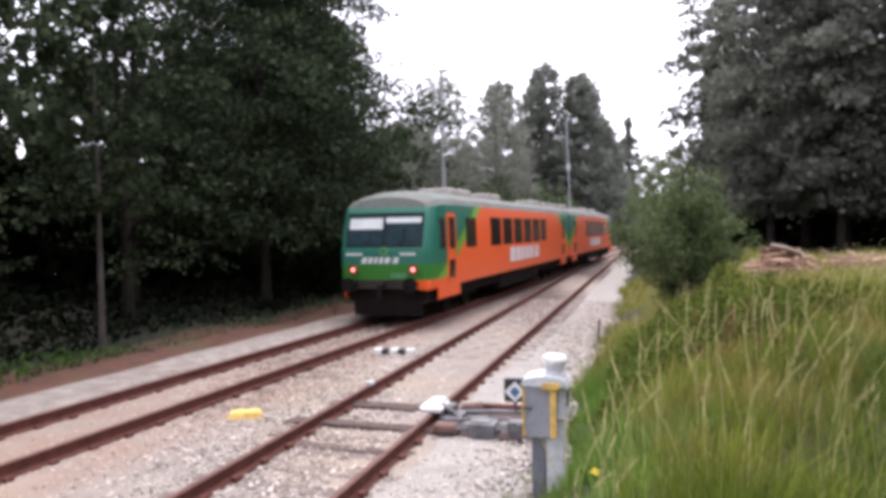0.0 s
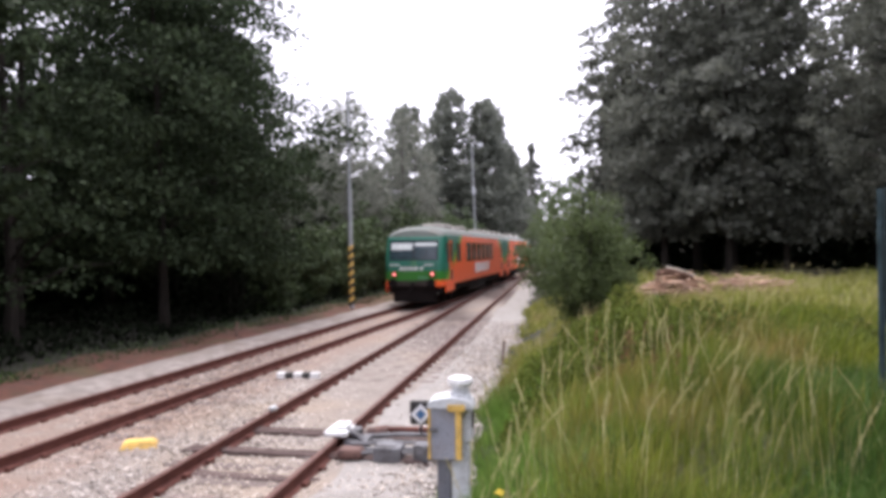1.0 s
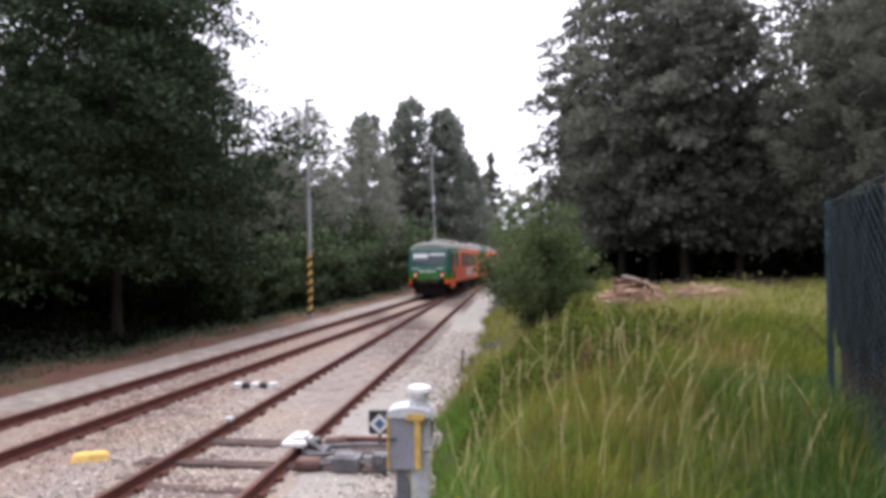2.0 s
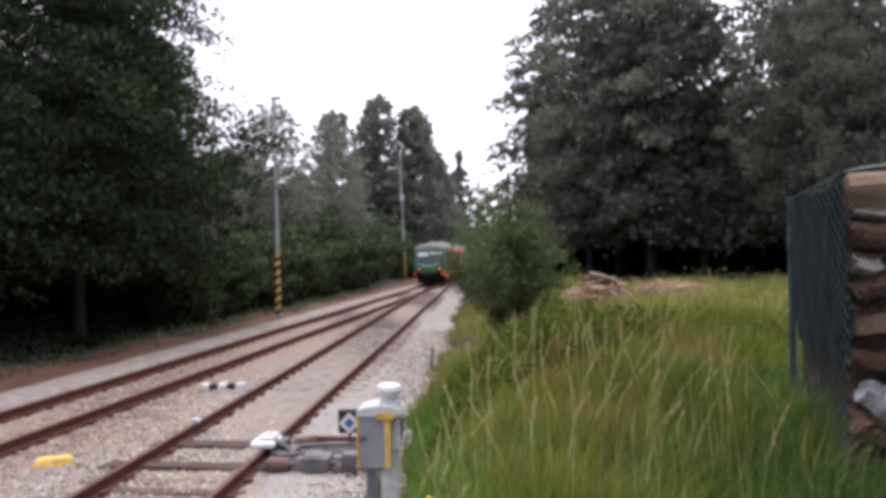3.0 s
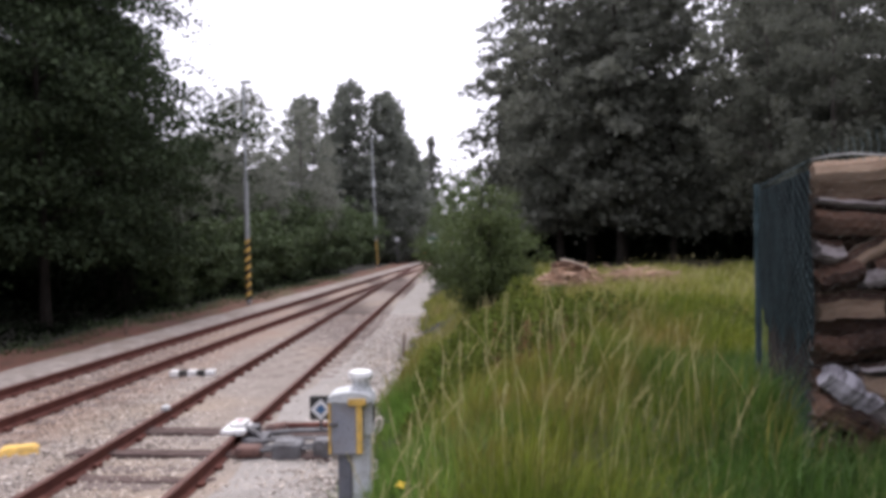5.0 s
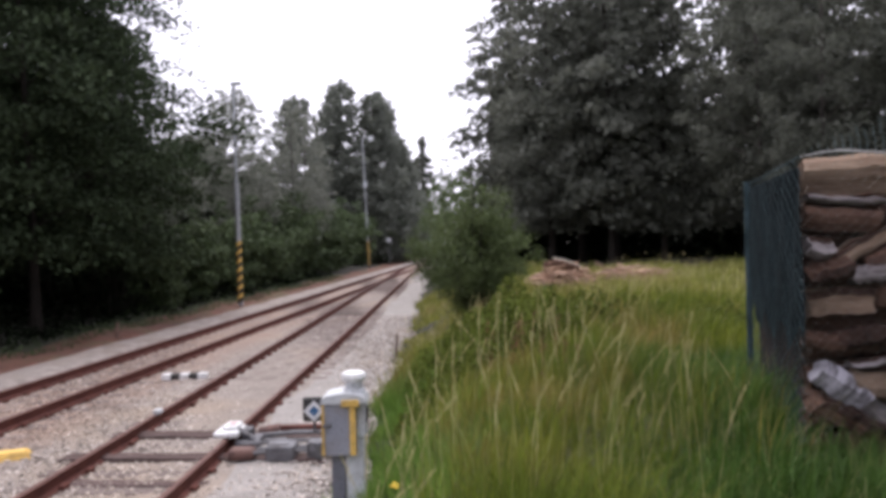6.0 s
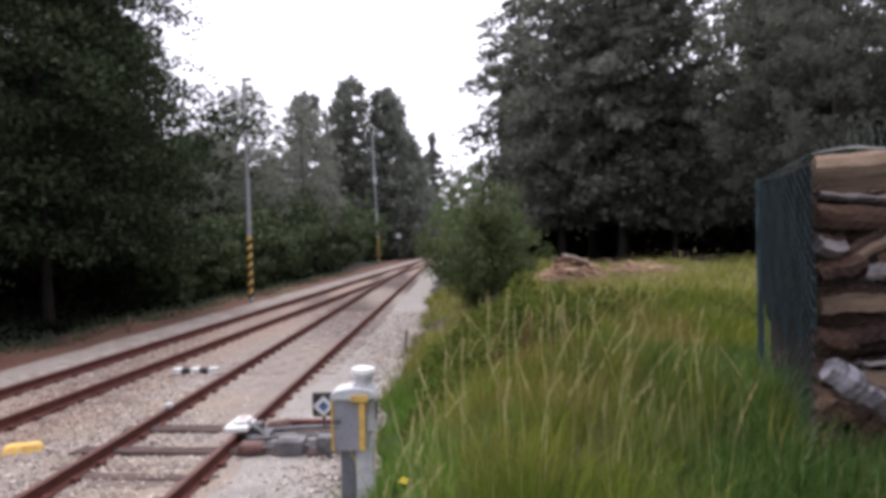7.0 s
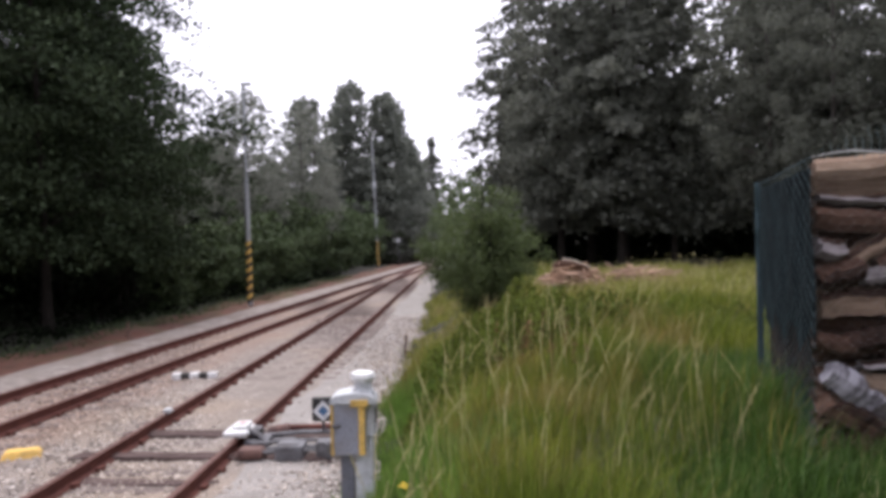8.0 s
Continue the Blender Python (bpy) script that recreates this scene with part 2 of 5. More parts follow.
gx = spaced((-3000, -600, 600), (-600, -100, 100), (-100, -40, 10), (-40, -16, 2), (-16, 6, 0.3), (6, 20, 1), (20, 60, 4), (60, 300, 40), (300, 3001, 450))
gy = spaced((-3000, -300, 450), (-300, -40, 40), (-40, -8, 4), (-8, 50, 0.5), (50, 130, 2), (130, 400, 30), (400, 3001, 400))
X, Y = np.meshgrid(gx, gy)
ground = new("ground", grid_mesh("ground", np.stack([X, Y, land_z(X, Y)], -1), M_GROUND))
tagged(ground, "uneven grassy soil bank and meadow beside the railway", "ground", kind="structure")

rng = np.random.default_rng(3)
by = spaced((-14, 40, 0.25), (40, 190, 2))
bu = np.linspace(0, 1, 60)
U, Y = np.meshgrid(bu, by)
X = -9.35 + U * (foot_x(Y) + 0.25 + 9.35)
Z = -0.178 + 0.012 * np.sin(X * 9 + Y * 4) * np.sin(Y * 7 - X * 3) + 0.02 * np.sin(X * 0.9 + Y * 0.35)
Z -= np.clip((X - branch_x(0) + 0.054 * Y - 1.3) / 1.2, 0, 1) * 0.06
Z -= 0.018 * np.clip((1.75 - np.abs(X - MAIN_X)) / 0.4, 0, 1)
Z -= np.where((U == 0) | (U == 1), 0.3, 0)
ballast = new("ballast", grid_mesh("ballast", np.stack([X, Y, Z], -1), M_BALLAST))
ballast.data.materials.append(M_BALLAST_PALE)
for i, poly in enumerate(ballast.data.polygons):
    if i % 59 >= 47:
        poly.material_index = 1
tagged(ballast, "pinkish grey crushed stone ballast between the tracks", "ballast", kind="structure")


def stones(rng, n, x0, x1, y0, y1, size):
    """Crushed stones as squashed, jittered eight-cornered lumps."""
    y = y0 + (y1 - y0) * rng.random(n) ** 1.5
    u = rng.random(n)
    x = x0 + u * (np.minimum(foot_x(y) + 0.3, x1) - x0)
    keep = np.ones(n, bool)
    for centre in (MAIN_X, None):
        c = centre if centre is not None else np.array([branch_x(q) for q in y])
        keep &= np.abs(np.abs(x - c) - GAUGE / 2) > 0.075
    x, y = x[keep], y[keep]
    n = len(x)
    cube = np.array([[i & 1, i >> 1 & 1, i >> 2 & 1] for i in range(8)], float) * 2 - 1
    v = cube[None] * rng.uniform(0.35, 0.75, (n, 8, 1)) + rng.normal(0, 0.12, (n, 8, 3))
    v *= (size * rng.uniform(0.55, 1.3, (n, 1)) * np.array([1, 1, 1]))[:, None, :] * rng.uniform(0.7, 1.2, (n, 1, 3))
    q = rng.normal(size=(n, 3, 3))
    q, _ = np.linalg.qr(q)
    v = np.einsum('nij,nkj->nki', q, v)
    v += np.stack([x, y, -0.186 - 0.016 * (np.abs(x - MAIN_X) < 1.6) + rng.uniform(-0.012, 0.010, n)], -1)[:, None, :]
    f = np.array([(0, 2, 3, 1), (4, 5, 7, 6), (0, 1, 5, 4), (2, 6, 7, 3), (0, 4, 6, 2), (1, 3, 7, 5)])
    me = bpy.data.meshes.new("ballast_stones")
    me.from_pydata(v.reshape(-1, 3).tolist(), [], (f[None] + 8 * np.arange(n)[:, None, None]).reshape(-1, 4).tolist())
    me.materials.append(M_STONE)
    return me


loose = new("ballast_stones", stones(rng, 32000, -9.2, 0, 4.5, 28, 0.028))
tagged(loose, "loose pale crushed stones lying on the ballast", "stones", kind="stuff")

py = spaced((-14, 60, 0.5), (60, 190, 3))
prof = [(-8.94, -0.30), (-8.95, -0.10), (-9.05, -0.035), (-9.3, -0.005), (-9.6, 0.012), (-9.92, 0.0), (-10.03, -0.04), (-10.04, -0.25)]
rows = np.array([[(px + (0.03 * math.sin(y * 1.1 + px) if 0 < k < 7 else 0), y, pz + 0.008 * math.sin(y * 2 + px * 5)) for k, (px, pz) in enumerate(prof)] for y in py])
path = new("pavement", grid_mesh("pavement", rows, M_PATH))
tagged(path, "narrow pale grey compacted path beside the main track", "path", kind="structure")

ly = spaced((-14, 60, 0.4), (60, 130, 2))
lx = np.linspace(-12.4, -10.0, 12)
X, Y = np.meshgrid(lx, ly)
Z = land_z(X - 0.02, Y) + 0.03 + 0.02 * np.sin(X * 5 + Y * 3) + np.where((X < -12.3), -0.1, 0)
litter = new("verge", grid_mesh("verge", np.stack([X, Y, Z], -1), M_LITTER))
tagged(litter, "reddish brown leaf litter strip at the forest edge", "verge", kind="structure")

# ---------------------------------------------------------------- tracks
RAIL_PROFILE = [(-0.07, -0.188), (0.07, -0.188), (0.07, -0.165), (0.012, -0.135), (0.012, -0.045), (0.036, -0.035), (0.036, -0.008), (0.026, 0.0),
                (-0.026, 0.0), (-0.036, -0.008), (-0.036, -0.035), (-0.012, -0.045), (-0.012, -0.135), (-0.07, -0.165)]


def rail(parent, centre, side, ys, lift=0.0):
    bm = bmesh.new()
    prev = None
    for y in ys:
        d = (centre(y + 0.5) - centre(y - 0.5))
        c = centre(y) + side * GAUGE / 2
        ring = [bm.verts.new((c + px, y - d * px, pz + lift)) for px, pz in RAIL_PROFILE]
        if prev:
            k = len(ring)
            for i in range(k):
                f = bm.faces.new((prev[i], prev[(i + 1) % k], ring[(i + 1) % k], ring[i]))
                f.material_index = 1 if i in (6, 7, 8) else 0
        prev = ring
    return part("rail", bm, [M_RAIL, M_RAILTOP], parent, "rust-brown steel rail")


def railway(name_label, centre, y0, y1, lift=0.0):
    t = new("railway_track")
    tagged(t, name_label, "railway track")
    ys = list(np.arange(y0, y1 + 0.1, 2.0))
    for s in (-1, 1):
        rail(t, centre, s, ys, lift)
    sl = None
    for i in range(90):
        y = y0 + 16 + 0.62 * i
        if sl is None:
            bm = box(-1.25, 1.25, -0.12, 0.12, -0.25, -0.192, 0.012)
            for s in (-1, 1):
                for d in (-0.095, 0.095):
                    add_box(bm, s * GAUGE / 2 + d - 0.035, s * GAUGE / 2 + d + 0.035, -0.055, 0.055, -0.19, -0.135)
            for f in bm.faces:
                f.material_index = 1 if f.calc_center_median().z > -0.1905 else 0
            sl = part("sleeper", bm, [M_SLEEPER, M_RAIL], t, "weathered grey wooden sleeper")
            ob = sl
        else:
            ob = new("sleeper", sl.data)
            ob.parent = t
            ob["label"] = "weathered grey wooden sleeper"
        ob.matrix_basis = pose(centre(y), y, (0.032 if y > 15 else 0.010) if lift else -0.006, 0, 0, math.degrees(math.atan(-(centre(y + 0.5) - centre(y - 0.5)))) * -1 + random.uniform(-0.6, 0.6))
    return t


main_track = railway("straight main track with two rust-brown rails", lambda y: MAIN_X, -14, 200)
siding = railway("siding with rusty rails that joins the main track", branch_x, -14, 105, -0.004)


# ---------------------------------------------------------------- the train
def livery(name):
    """Orange paint with green ends: dark green cab, bright green lower band and a lime edge, slanting on the sides."""
    m = bpy.data.materials.new(name)
    m.use_nodes = True
    n, l = m.node_tree.nodes, m.node_tree.links
    p = n["Principled BSDF"]
    p.inputs["Roughness"].default_value = 0.38
    tc = n.new("ShaderNodeTexCoord")
    sp = n.new("ShaderNodeSeparateXYZ")
    l.new(tc.outputs["Object"], sp.inputs[0])

    def math_(op, a, b):
        x = n.new("ShaderNodeMath")
        x.operation = op
        for i, v in enumerate((a, b)):
            if isinstance(v, (int, float)):
                x.inputs[i].default_value = v
            else:
                l.new(v, x.inputs[i])
        return x.outputs[0]

    def mix(a, b, f):
        x = n.new("ShaderNodeMix")
        x.data_type = 'RGBA'
        l.new(f, x.inputs[0])
        for sock, v in ((6, a), (7, b)):
            if isinstance(v, tuple):
                x.inputs[sock].default_value = (*v, 1)
            else:
                l.new(v, x.inputs[sock])
        return x.outputs[2]

    orange, dark, bright, lime = (0.90, 0.125, 0.022), (0.006, 0.145, 0.095), (0.022, 0.20, 0.02), (0.17, 0.36, 0.04)
    y, z = sp.outputs[1], sp.outputs[2]
    edge = math_('MULTIPLY_ADD', z, 1.93)
    edge.node.inputs[2].default_value = -1.1      # y at which the green of the cab ends, by height
    near = math_('SUBTRACT', edge, y)
    edge2 = math_('MULTIPLY_ADD', z, -1.83)
    edge2.node.inputs[2].default_value = 24.9      # and that of the inner end
    far = math_('SUBTRACT', y, edge2)
    d = math_('MAXIMUM', near, far)
    col = mix(orange, lime, math_('GREATER_THAN', d, 0.0))
    col = mix(col, bright, math_('GREATER_THAN', d, 0.65))
    upper = math_('MULTIPLY', math_('GREATER_THAN', d, 0.85), math_('GREATER_THAN', z, 1.56))
    col = mix(col, dark, upper)
    low = math_('LESS_THAN', z, 1.14)
    col = mix(col, orange, low)
    mid = math_('LESS_THAN', math_('ABSOLUTE', sp.outputs[0], 0.0), 0.9)
    col = mix(col, (0.02, 0.018, 0.018), math_('MULTIPLY', math_('MULTIPLY', low, mid), math_('LESS_THAN', y, 0.5)))
    no = n.new("ShaderNodeTexNoise")
    no.inputs["Scale"].default_value = 1.4
    no.inputs["Detail"].default_value = 6
    l.new(tc.outputs["Object"], no.inputs[0])
    dirt = math_('MULTIPLY', no.outputs[0], 0.16)
    col = mix(col, (0.16, 0.11, 0.09), dirt)
    l.new(col, p.inputs["Base Color"])
    return m


M_LIVERY = livery("railcar_paint")
M_ROOF = mat("grey_green_roof", (0.115, 0.135, 0.122), (0.085, 0.09, 0.08), 0.9, 12, 0.7, bump=0.05, stain=(0.10, 0.075, 0.06), stain_scale=0.7, stain_amount=0.5)
M_ORANGE = mat("orange_paint", (0.86, 0.12, 0.022), (0.78, 0.10, 0.022), 1.2, 20, 0.4, bump=0.02)
M_UNDER = mat("grimy_underframe", (0.016, 0.012, 0.011), (0.010, 0.008, 0.008), 4, 30, 0.9, bump=0.3, spec=0.1)
M_BLACKRUBBER = mat("black_rubber", (0.015, 0.015, 0.016), None, 6, 30, 0.8, bump=0.1, spec=0.2)
M_WHITE = mat("white_lettering", (0.75, 0.75, 0.74), (0.62, 0.62, 0.62), 3, 30, 0.5, bump=0)
M_BLIND = mat("destination_blind", (0.72, 0.76, 0.74), (0.6, 0.65, 0.64), 3, 30, 0.5, bump=0)
M_BOXGREY = mat("roof_unit_grey", (0.5, 0.47, 0.42), (0.36, 0.33, 0.3), 3, 20, 0.7, bump=0.1)
M_TAIL = glow("tail_lamp_red", (1.0, 0.30, 0.27), 1.0)
M_TAILRIM = mat("tail_lamp_rim", (0.35, 0.03, 0.025), None, 5, 20, 0.5, bump=0)
M_GLASS = mat("dark_carriage_glass", (0.045, 0.022, 0.022), (0.025, 0.014, 0.014), 1, 10, 0.12, bump=0)
M_SCREEN = mat("windscreen_glass", (0.03, 0.055, 0.065), (0.02, 0.035, 0.045), 1.2, 8, 0.08, bump=0)
CAR = 22.35


def side_half(z):
    """Half the car's width at a height."""
    return 1.40 - 0.05 * max(0, (z - 2.2) / 0.9) ** 2 - 0.03 * max(0, (1.3 - z) / 0.4)


def front_y(z):
    """How far the end slopes back at a height."""
    return 0.10 * max(0, (1.5 - z) / 0.6) + 0.34 * max(0, (z - 1.85) / 1.2) ** 1.1


def railcar():
    car = new("railcar")
    tagged(car, "orange diesel railcar with green cab end and grey roof", "train", group="two coupled railcars")
    zs = [0.90, 1.14, 1.56, 1.9, 2.1, 2.5, 2.8, 3.02, 3.16]
    prof = [(-side_half(z), z) for z in zs]
    arc = [(-1.22, 3.33), (-0.95, 3.46), (-0.55, 3.56), (0, 3.60), (0.55, 3.56), (0.95, 3.46), (1.22, 3.33)]
    prof = prof + arc + [(-x, z) for x, z in prof[::-1]]
    n = len(prof)
    # narrowing in plan at the cab
    stations = [(0.0, 0.83), (0.10, 0.90), (0.28, 0.95), (0.6, 0.985), (1.0, 1.0), (2.0, 1.0), (6.0, 1.0), (12.0, 1.0), (18.0, 1.0), (CAR - 0.02, 1.0), (CAR, 0.99)]

    def at(k, i):
        y, w = stations[k]
        x, z = prof[i]
        back = front_y(z) * max(0, 1 - y / 1.8)
        drop = 0.20 * max(0, 1 - y / 1.6) ** 2 * max(0, (z - 2.9) / 0.6)
        return (x * w, y + back, z - drop)

    bm = bmesh.new()
    grid = [[bm.verts.new(at(k, i)) for i in range(n)] for k in range(len(stations))]
    for k in range(len(stations) - 1):
        for i in range(n - 1):
            f = bm.faces.new((grid[k][i], grid[k][i + 1], grid[k + 1][i + 1], grid[k + 1][i]))
            f.material_index = 1 if 8 <= i <= 15 else 0
        bm.faces.new((grid[k][0], grid[k + 1][0], grid[k + 1][-1], grid[k][-1]))
    for g, rev in ((grid[0], False), (grid[-1], True)):
        for i in range(n // 2):
            q = [g[i], g[n - 1 - i], g[n - 2 - i], g[i + 1]]
            q = list(dict.fromkeys(q))
            if len(q) >= 3:
                f = bm.faces.new(q[::-1] if rev else q)
                f.material_index = 1 if i >= 8 else 0
    bmesh.ops.recalc_face_normals(bm, faces=bm.faces)
    body = part("body", bm, [M_LIVERY, M_ROOF], car)
    mod = body.modifiers.new("soft", 'BEVEL')
    mod.width, mod.segments, mod.limit_method, mod.angle_limit = 0.05, 2, 'ANGLE', radians(28)

    def face_panel(name, x0, x1, z0, z1, material, proud=0.012, label="", parent=car, inset=0.0):
        bm = bmesh.new()
        steps = 4
        front, rear = [], []
        for j in range(steps + 1):
            z = z0 + (z1 - z0) * j / steps
            for lst, dy in ((front, -proud - 0.004), (rear, 0.06)):
                lst.append([bm.verts.new((x, front_y(z) - 0.0 + dy + inset, z)) for x in (x0, (x0 + x1) / 2, x1)])
        for j in range(steps):
            for c in range(2):
                bm.faces.new((front[j][c], front[j][c + 1], front[j + 1][c + 1], front[j + 1][c]))
        for a, b in ((front[0], rear[0]), (rear[-1], front[-1])):
            for c in range(2):
                bm.faces.new((a[c], b[c], b[c + 1], a[c + 1]))
        for c in (0, 2):
            for j in range(steps):
                q = (front[j][c], front[j + 1][c], rear[j + 1][c], rear[j][c])
                bm.faces.new(q if c == 0 else q[::-1])
        return part(name, bm, material, parent, label)

    # windscreen with its blinds, wipers and rubber
    face_panel("windscreen_frame", -1.10, 1.10, 2.02, 2.93, M_BLACKRUBBER, 0.004, "black rubber windscreen surround")
    ws = face_panel("windscreen", -1.05, 1.05, 2.06, 2.89, M_SCREEN, 0.016, "two-part sloping windscreen")
    face_panel("pillar", -0.03, 0.03, 2.06, 2.80, M_BLACKRUBBER, 0.024)
    face_panel("sun_blind", -1.02, -0.06, 2.50, 2.79, M_BLIND, 0.022, "pale lowered sun blind")
    face_panel("sun_blind", 0.02, 1.03, 2.66, 2.80, M_BLIND, 0.022, "pale half-raised sun blind")
    for x in (-0.45, 0.5):
        part("wiper", tube([(x, front_y(2.1) - 0.03, 2.08), (x + 0.12, front_y(2.45) - 0.04, 2.45)], 0.012, 5), M_BLACKRUBBER, car)
    # lamps, plate, logo bars
    for x in (-0.86, 0.86):
        bm = bmesh.new()
        add_tube(bm, [(x, 0.08, 1.42), (x, -0.03, 1.42)], [0.13, 0.12], 16)
        hs = part("lamp_housing", bm, M_TAILRIM, car, "dark red lamp housing")
        bm = bmesh.new()
        add_tube(bm, [(x, 0.0, 1.42), (x, -0.045, 1.42)], [0.058, 0.05], 16)
        part("tail_lamp", bm, M_TAIL, car, "lit red tail lamp")
    part("number_plate", box(0.22, 0.66, -0.012, 0.03, 1.20, 1.33), mat("pale_green_plate", (0.10, 0.33, 0.14), None, 4, 30, 0.5, bump=0), car)
    x = -0.62
    for w in (0.17, 0.15, 0.13, 0.15, 0.17, 0.05, 0.17):
        bm = bmesh.new()
        q = [(x, 1.585), (x + w - 0.045, 1.585), (x + w + 0.0, 1.745), (x + 0.045, 1.745)]
        a = [bm.verts.new((px, -0.02, pz)) for px, pz in q]
        b = [bm.verts.new((px, 0.04, pz)) for px, pz in q]
        bm.faces.new(a)
        for i in range(4):
            bm.faces.new((a[i], b[i], b[(i + 1) % 4], a[(i + 1) % 4]))
        part("logo_bar", bm, M_WHITE, car, "white slanted logo bar")
        x += w + 0.015
    for x0, x1 in ((-1.08, -0.60), (0.48, 0.92)):
        part("marking_bar", box(x0, x1, front_y(1.82) - 0.012, 0.06, 1.80, 1.86), M_WHITE, car, "small white marking bar")
    bm = bmesh.new()
    hexa = [(0.02 + 0.12 * math.cos(k * math.tau / 6 + math.pi / 6), 1.90 + 0.12 * math.sin(k * math.tau / 6 + math.pi / 6)) for k in range(6)]
    a = [bm.verts.new((px, -0.018, pz)) for px, pz in hexa]
    b = [bm.verts.new((0.02 + (px - 0.02) * 0.72, -0.018, 1.9 + (pz - 1.9) * 0.72)) for px, pz in hexa]
    c = [bm.verts.new((px, 0.06, pz)) for px, pz in hexa]
    for i in range(6):
        bm.faces.new((a[i], a[(i + 1) % 6], b[(i + 1) % 6], b[i]))
        bm.faces.new((a[i], c[i], c[(i + 1) % 6], a[(i + 1) % 6]))
    part("badge", bm, mat("lime_badge", (0.18, 0.42, 0.12), None, 4, 30, 0.5, bump=0), car, "hexagonal lime outline badge")

    # things along both sides
    for s in (-1, 1):
        def side(name, y0, y1, z0, z1, material, proud=0.012, label="", bevel=0.0, parent=car):
            bm = bmesh.new()
            quad = []
            for dx in (proud, -0.05):
                quad.append([bm.verts.new((s * (side_half(z) + dx), y, z)) for y, z in ((y0, z0), (y1, z0), (y1, (z0 + z1) / 2), (y1, z1), (y0, z1), (y0, (z0 + z1) / 2))])
            o, i_ = quad
            fs = [(o[0], o[1], o[2], o[5]), (o[5], o[2], o[3], o[4])] + [(o[k], i_[k], i_[(k + 1) % 6], o[(k + 1) % 6]) for k in range(6)]
            for f in fs:
                bm.faces.new(f)
            bmesh.ops.recalc_face_normals(bm, faces=bm.faces)
            return part(name, bm, material, parent, label)

        side("cab_window", 0.72, 1.10, 1.95, 2.78, M_GLASS, 0.01, "dark cab side window")
        for y0, y1 in ((1.28, 2.04), (20.2, 21.0)):
            dr = side("door", y0, y1, 1.00, 2.92, M_ORANGE if y0 < 5 else M_LIVERY, 0.022, "orange passenger door with dark glass" if y0 < 5 else "green and orange passenger door with dark glass")
            side("door_glass", y0 + 0.14, y1 - 0.14, 1.93, 2.80, M_GLASS, 0.032, parent=dr)
            side("door_glass", y0 + 0.14, y1 - 0.14, 1.12, 1.62, M_GLASS, 0.032, parent=dr)
        side("window", 3.1, 4.2, 1.92, 2.80, M_GLASS, 0.012, "dark carriage window")
        for k in range(6):
            y0 = 6.05 + k * 1.74
            w = 1.30 if k < 5 else 1.1
            fr = side("window_frame", y0 - 0.05, y0 + w + 0.05, 1.90, 2.84, M_BLACKRUBBER, 0.008, "black window frame")
            side("window", y0, y0 + w, 1.94, 2.80, M_GLASS, 0.016, "dark carriage window", parent=fr)
        y = 8.8
        for w in (0.95, 0.95, 0.75, 0.85, 0.85, 0.25, 0.9):
            side("logo_bar", y, y + w - 0.2, 1.22, 1.76, M_WHITE, 0.01, "white block of the side logo")
            y += w
        # skirts
        part("skirt", box(s * 1.37 - 0.03, s * 1.37 + 0.03, 0.55, 2.45, 0.60, 0.92, 0.012), M_ORANGE, car, "orange lower skirt below the door")
        part("skirt", box(s * 1.37 - 0.03, s * 1.37 + 0.03, 20.0, 21.4, 0.60, 0.92, 0.012), M_ORANGE, car, "orange lower skirt below the door")
        part("corner_skirt", box(s * 1.12 - 0.16, s * 1.12 + 0.16, 0.12, 0.65, 0.86, 1.12, 0.03), M_ORANGE, car, "orange skirt at the corner of the cab")
        # buffers
        part("buffer", tube([(s * 0.87, 0.25, 1.03), (s * 0.87, -0.30, 1.03), (s * 0.87, -0.30, 1.03), (s * 0.87, -0.35, 1.03)], [0.09, 0.09, 0.2, 0.2], 12), M_UNDER, car, "grimy round buffer")
    # underframe, bogies
    part("underframe", box(-1.15, 1.15, 0.3, CAR - 0.1, 0.55, 0.93, 0.03), M_UNDER, car)
    part("engine_box", box(-1.2, 1.2, 8.0, 14.2, 0.32, 0.9, 0.06), M_UNDER, car)
    part("snow_plough", box(-0.98, 0.98, 0.25, 0.40, 0.16, 0.62, 0.02), M_UNDER, car, "dark steel plough below the cab")
    part("coupling", tube([(0, 0.2, 1.0), (0, -0.3, 0.98), (0, -0.34, 0.7)], 0.06, 8), M_UNDER, car)
    part("gangway", box(-0.75, 0.75, CAR - 0.02, CAR + 0.28, 0.95, 3.05, 0.06), M_BLACKRUBBER, car, "black folded gangway bellows")
    for yc in (3.9, CAR - 3.4):
        bm = bmesh.new()
        for sx in (-0.98, 0.98):
            add_box(bm, sx - 0.08, sx + 0.08, yc - 1.5, yc + 1.5, 0.42, 0.62, 0.03)
        add_box(bm, -0.9, 0.9, yc - 0.3, yc + 0.3, 0.4, 0.56, 0.03)
        bogie = part("bogie", bm, M_UNDER, car)
        for dy in (-0.95, 0.95):
            for sx in (-0.75, 0.75):
                part("wheel", tube([(sx - 0.06, yc + dy, 0.385), (sx + 0.06, yc + dy, 0.385)], [0.385, 0.385], 20), M_UNDER, bogie)
    # roof units
    for y0, y1, hw, z1 in ((4.3, 6.6, 0.55, 3.78), (9.2, 11.0, 0.5, 3.80), (17.8, 19.2, 0.5, 3.80), (20.6, 21.8, 0.45, 3.80)):
        part("roof_unit", box(-hw, hw, y0, y1, 3.48, z1, 0.05), M_BOXGREY, car, "pale roof ventilation unit")
    part("antenna", tube([(0.1, 1.2, 3.44), (0.1, 1.2, 3.62)], [0.10, 0.05], 8), M_ROOF, car)
    return car


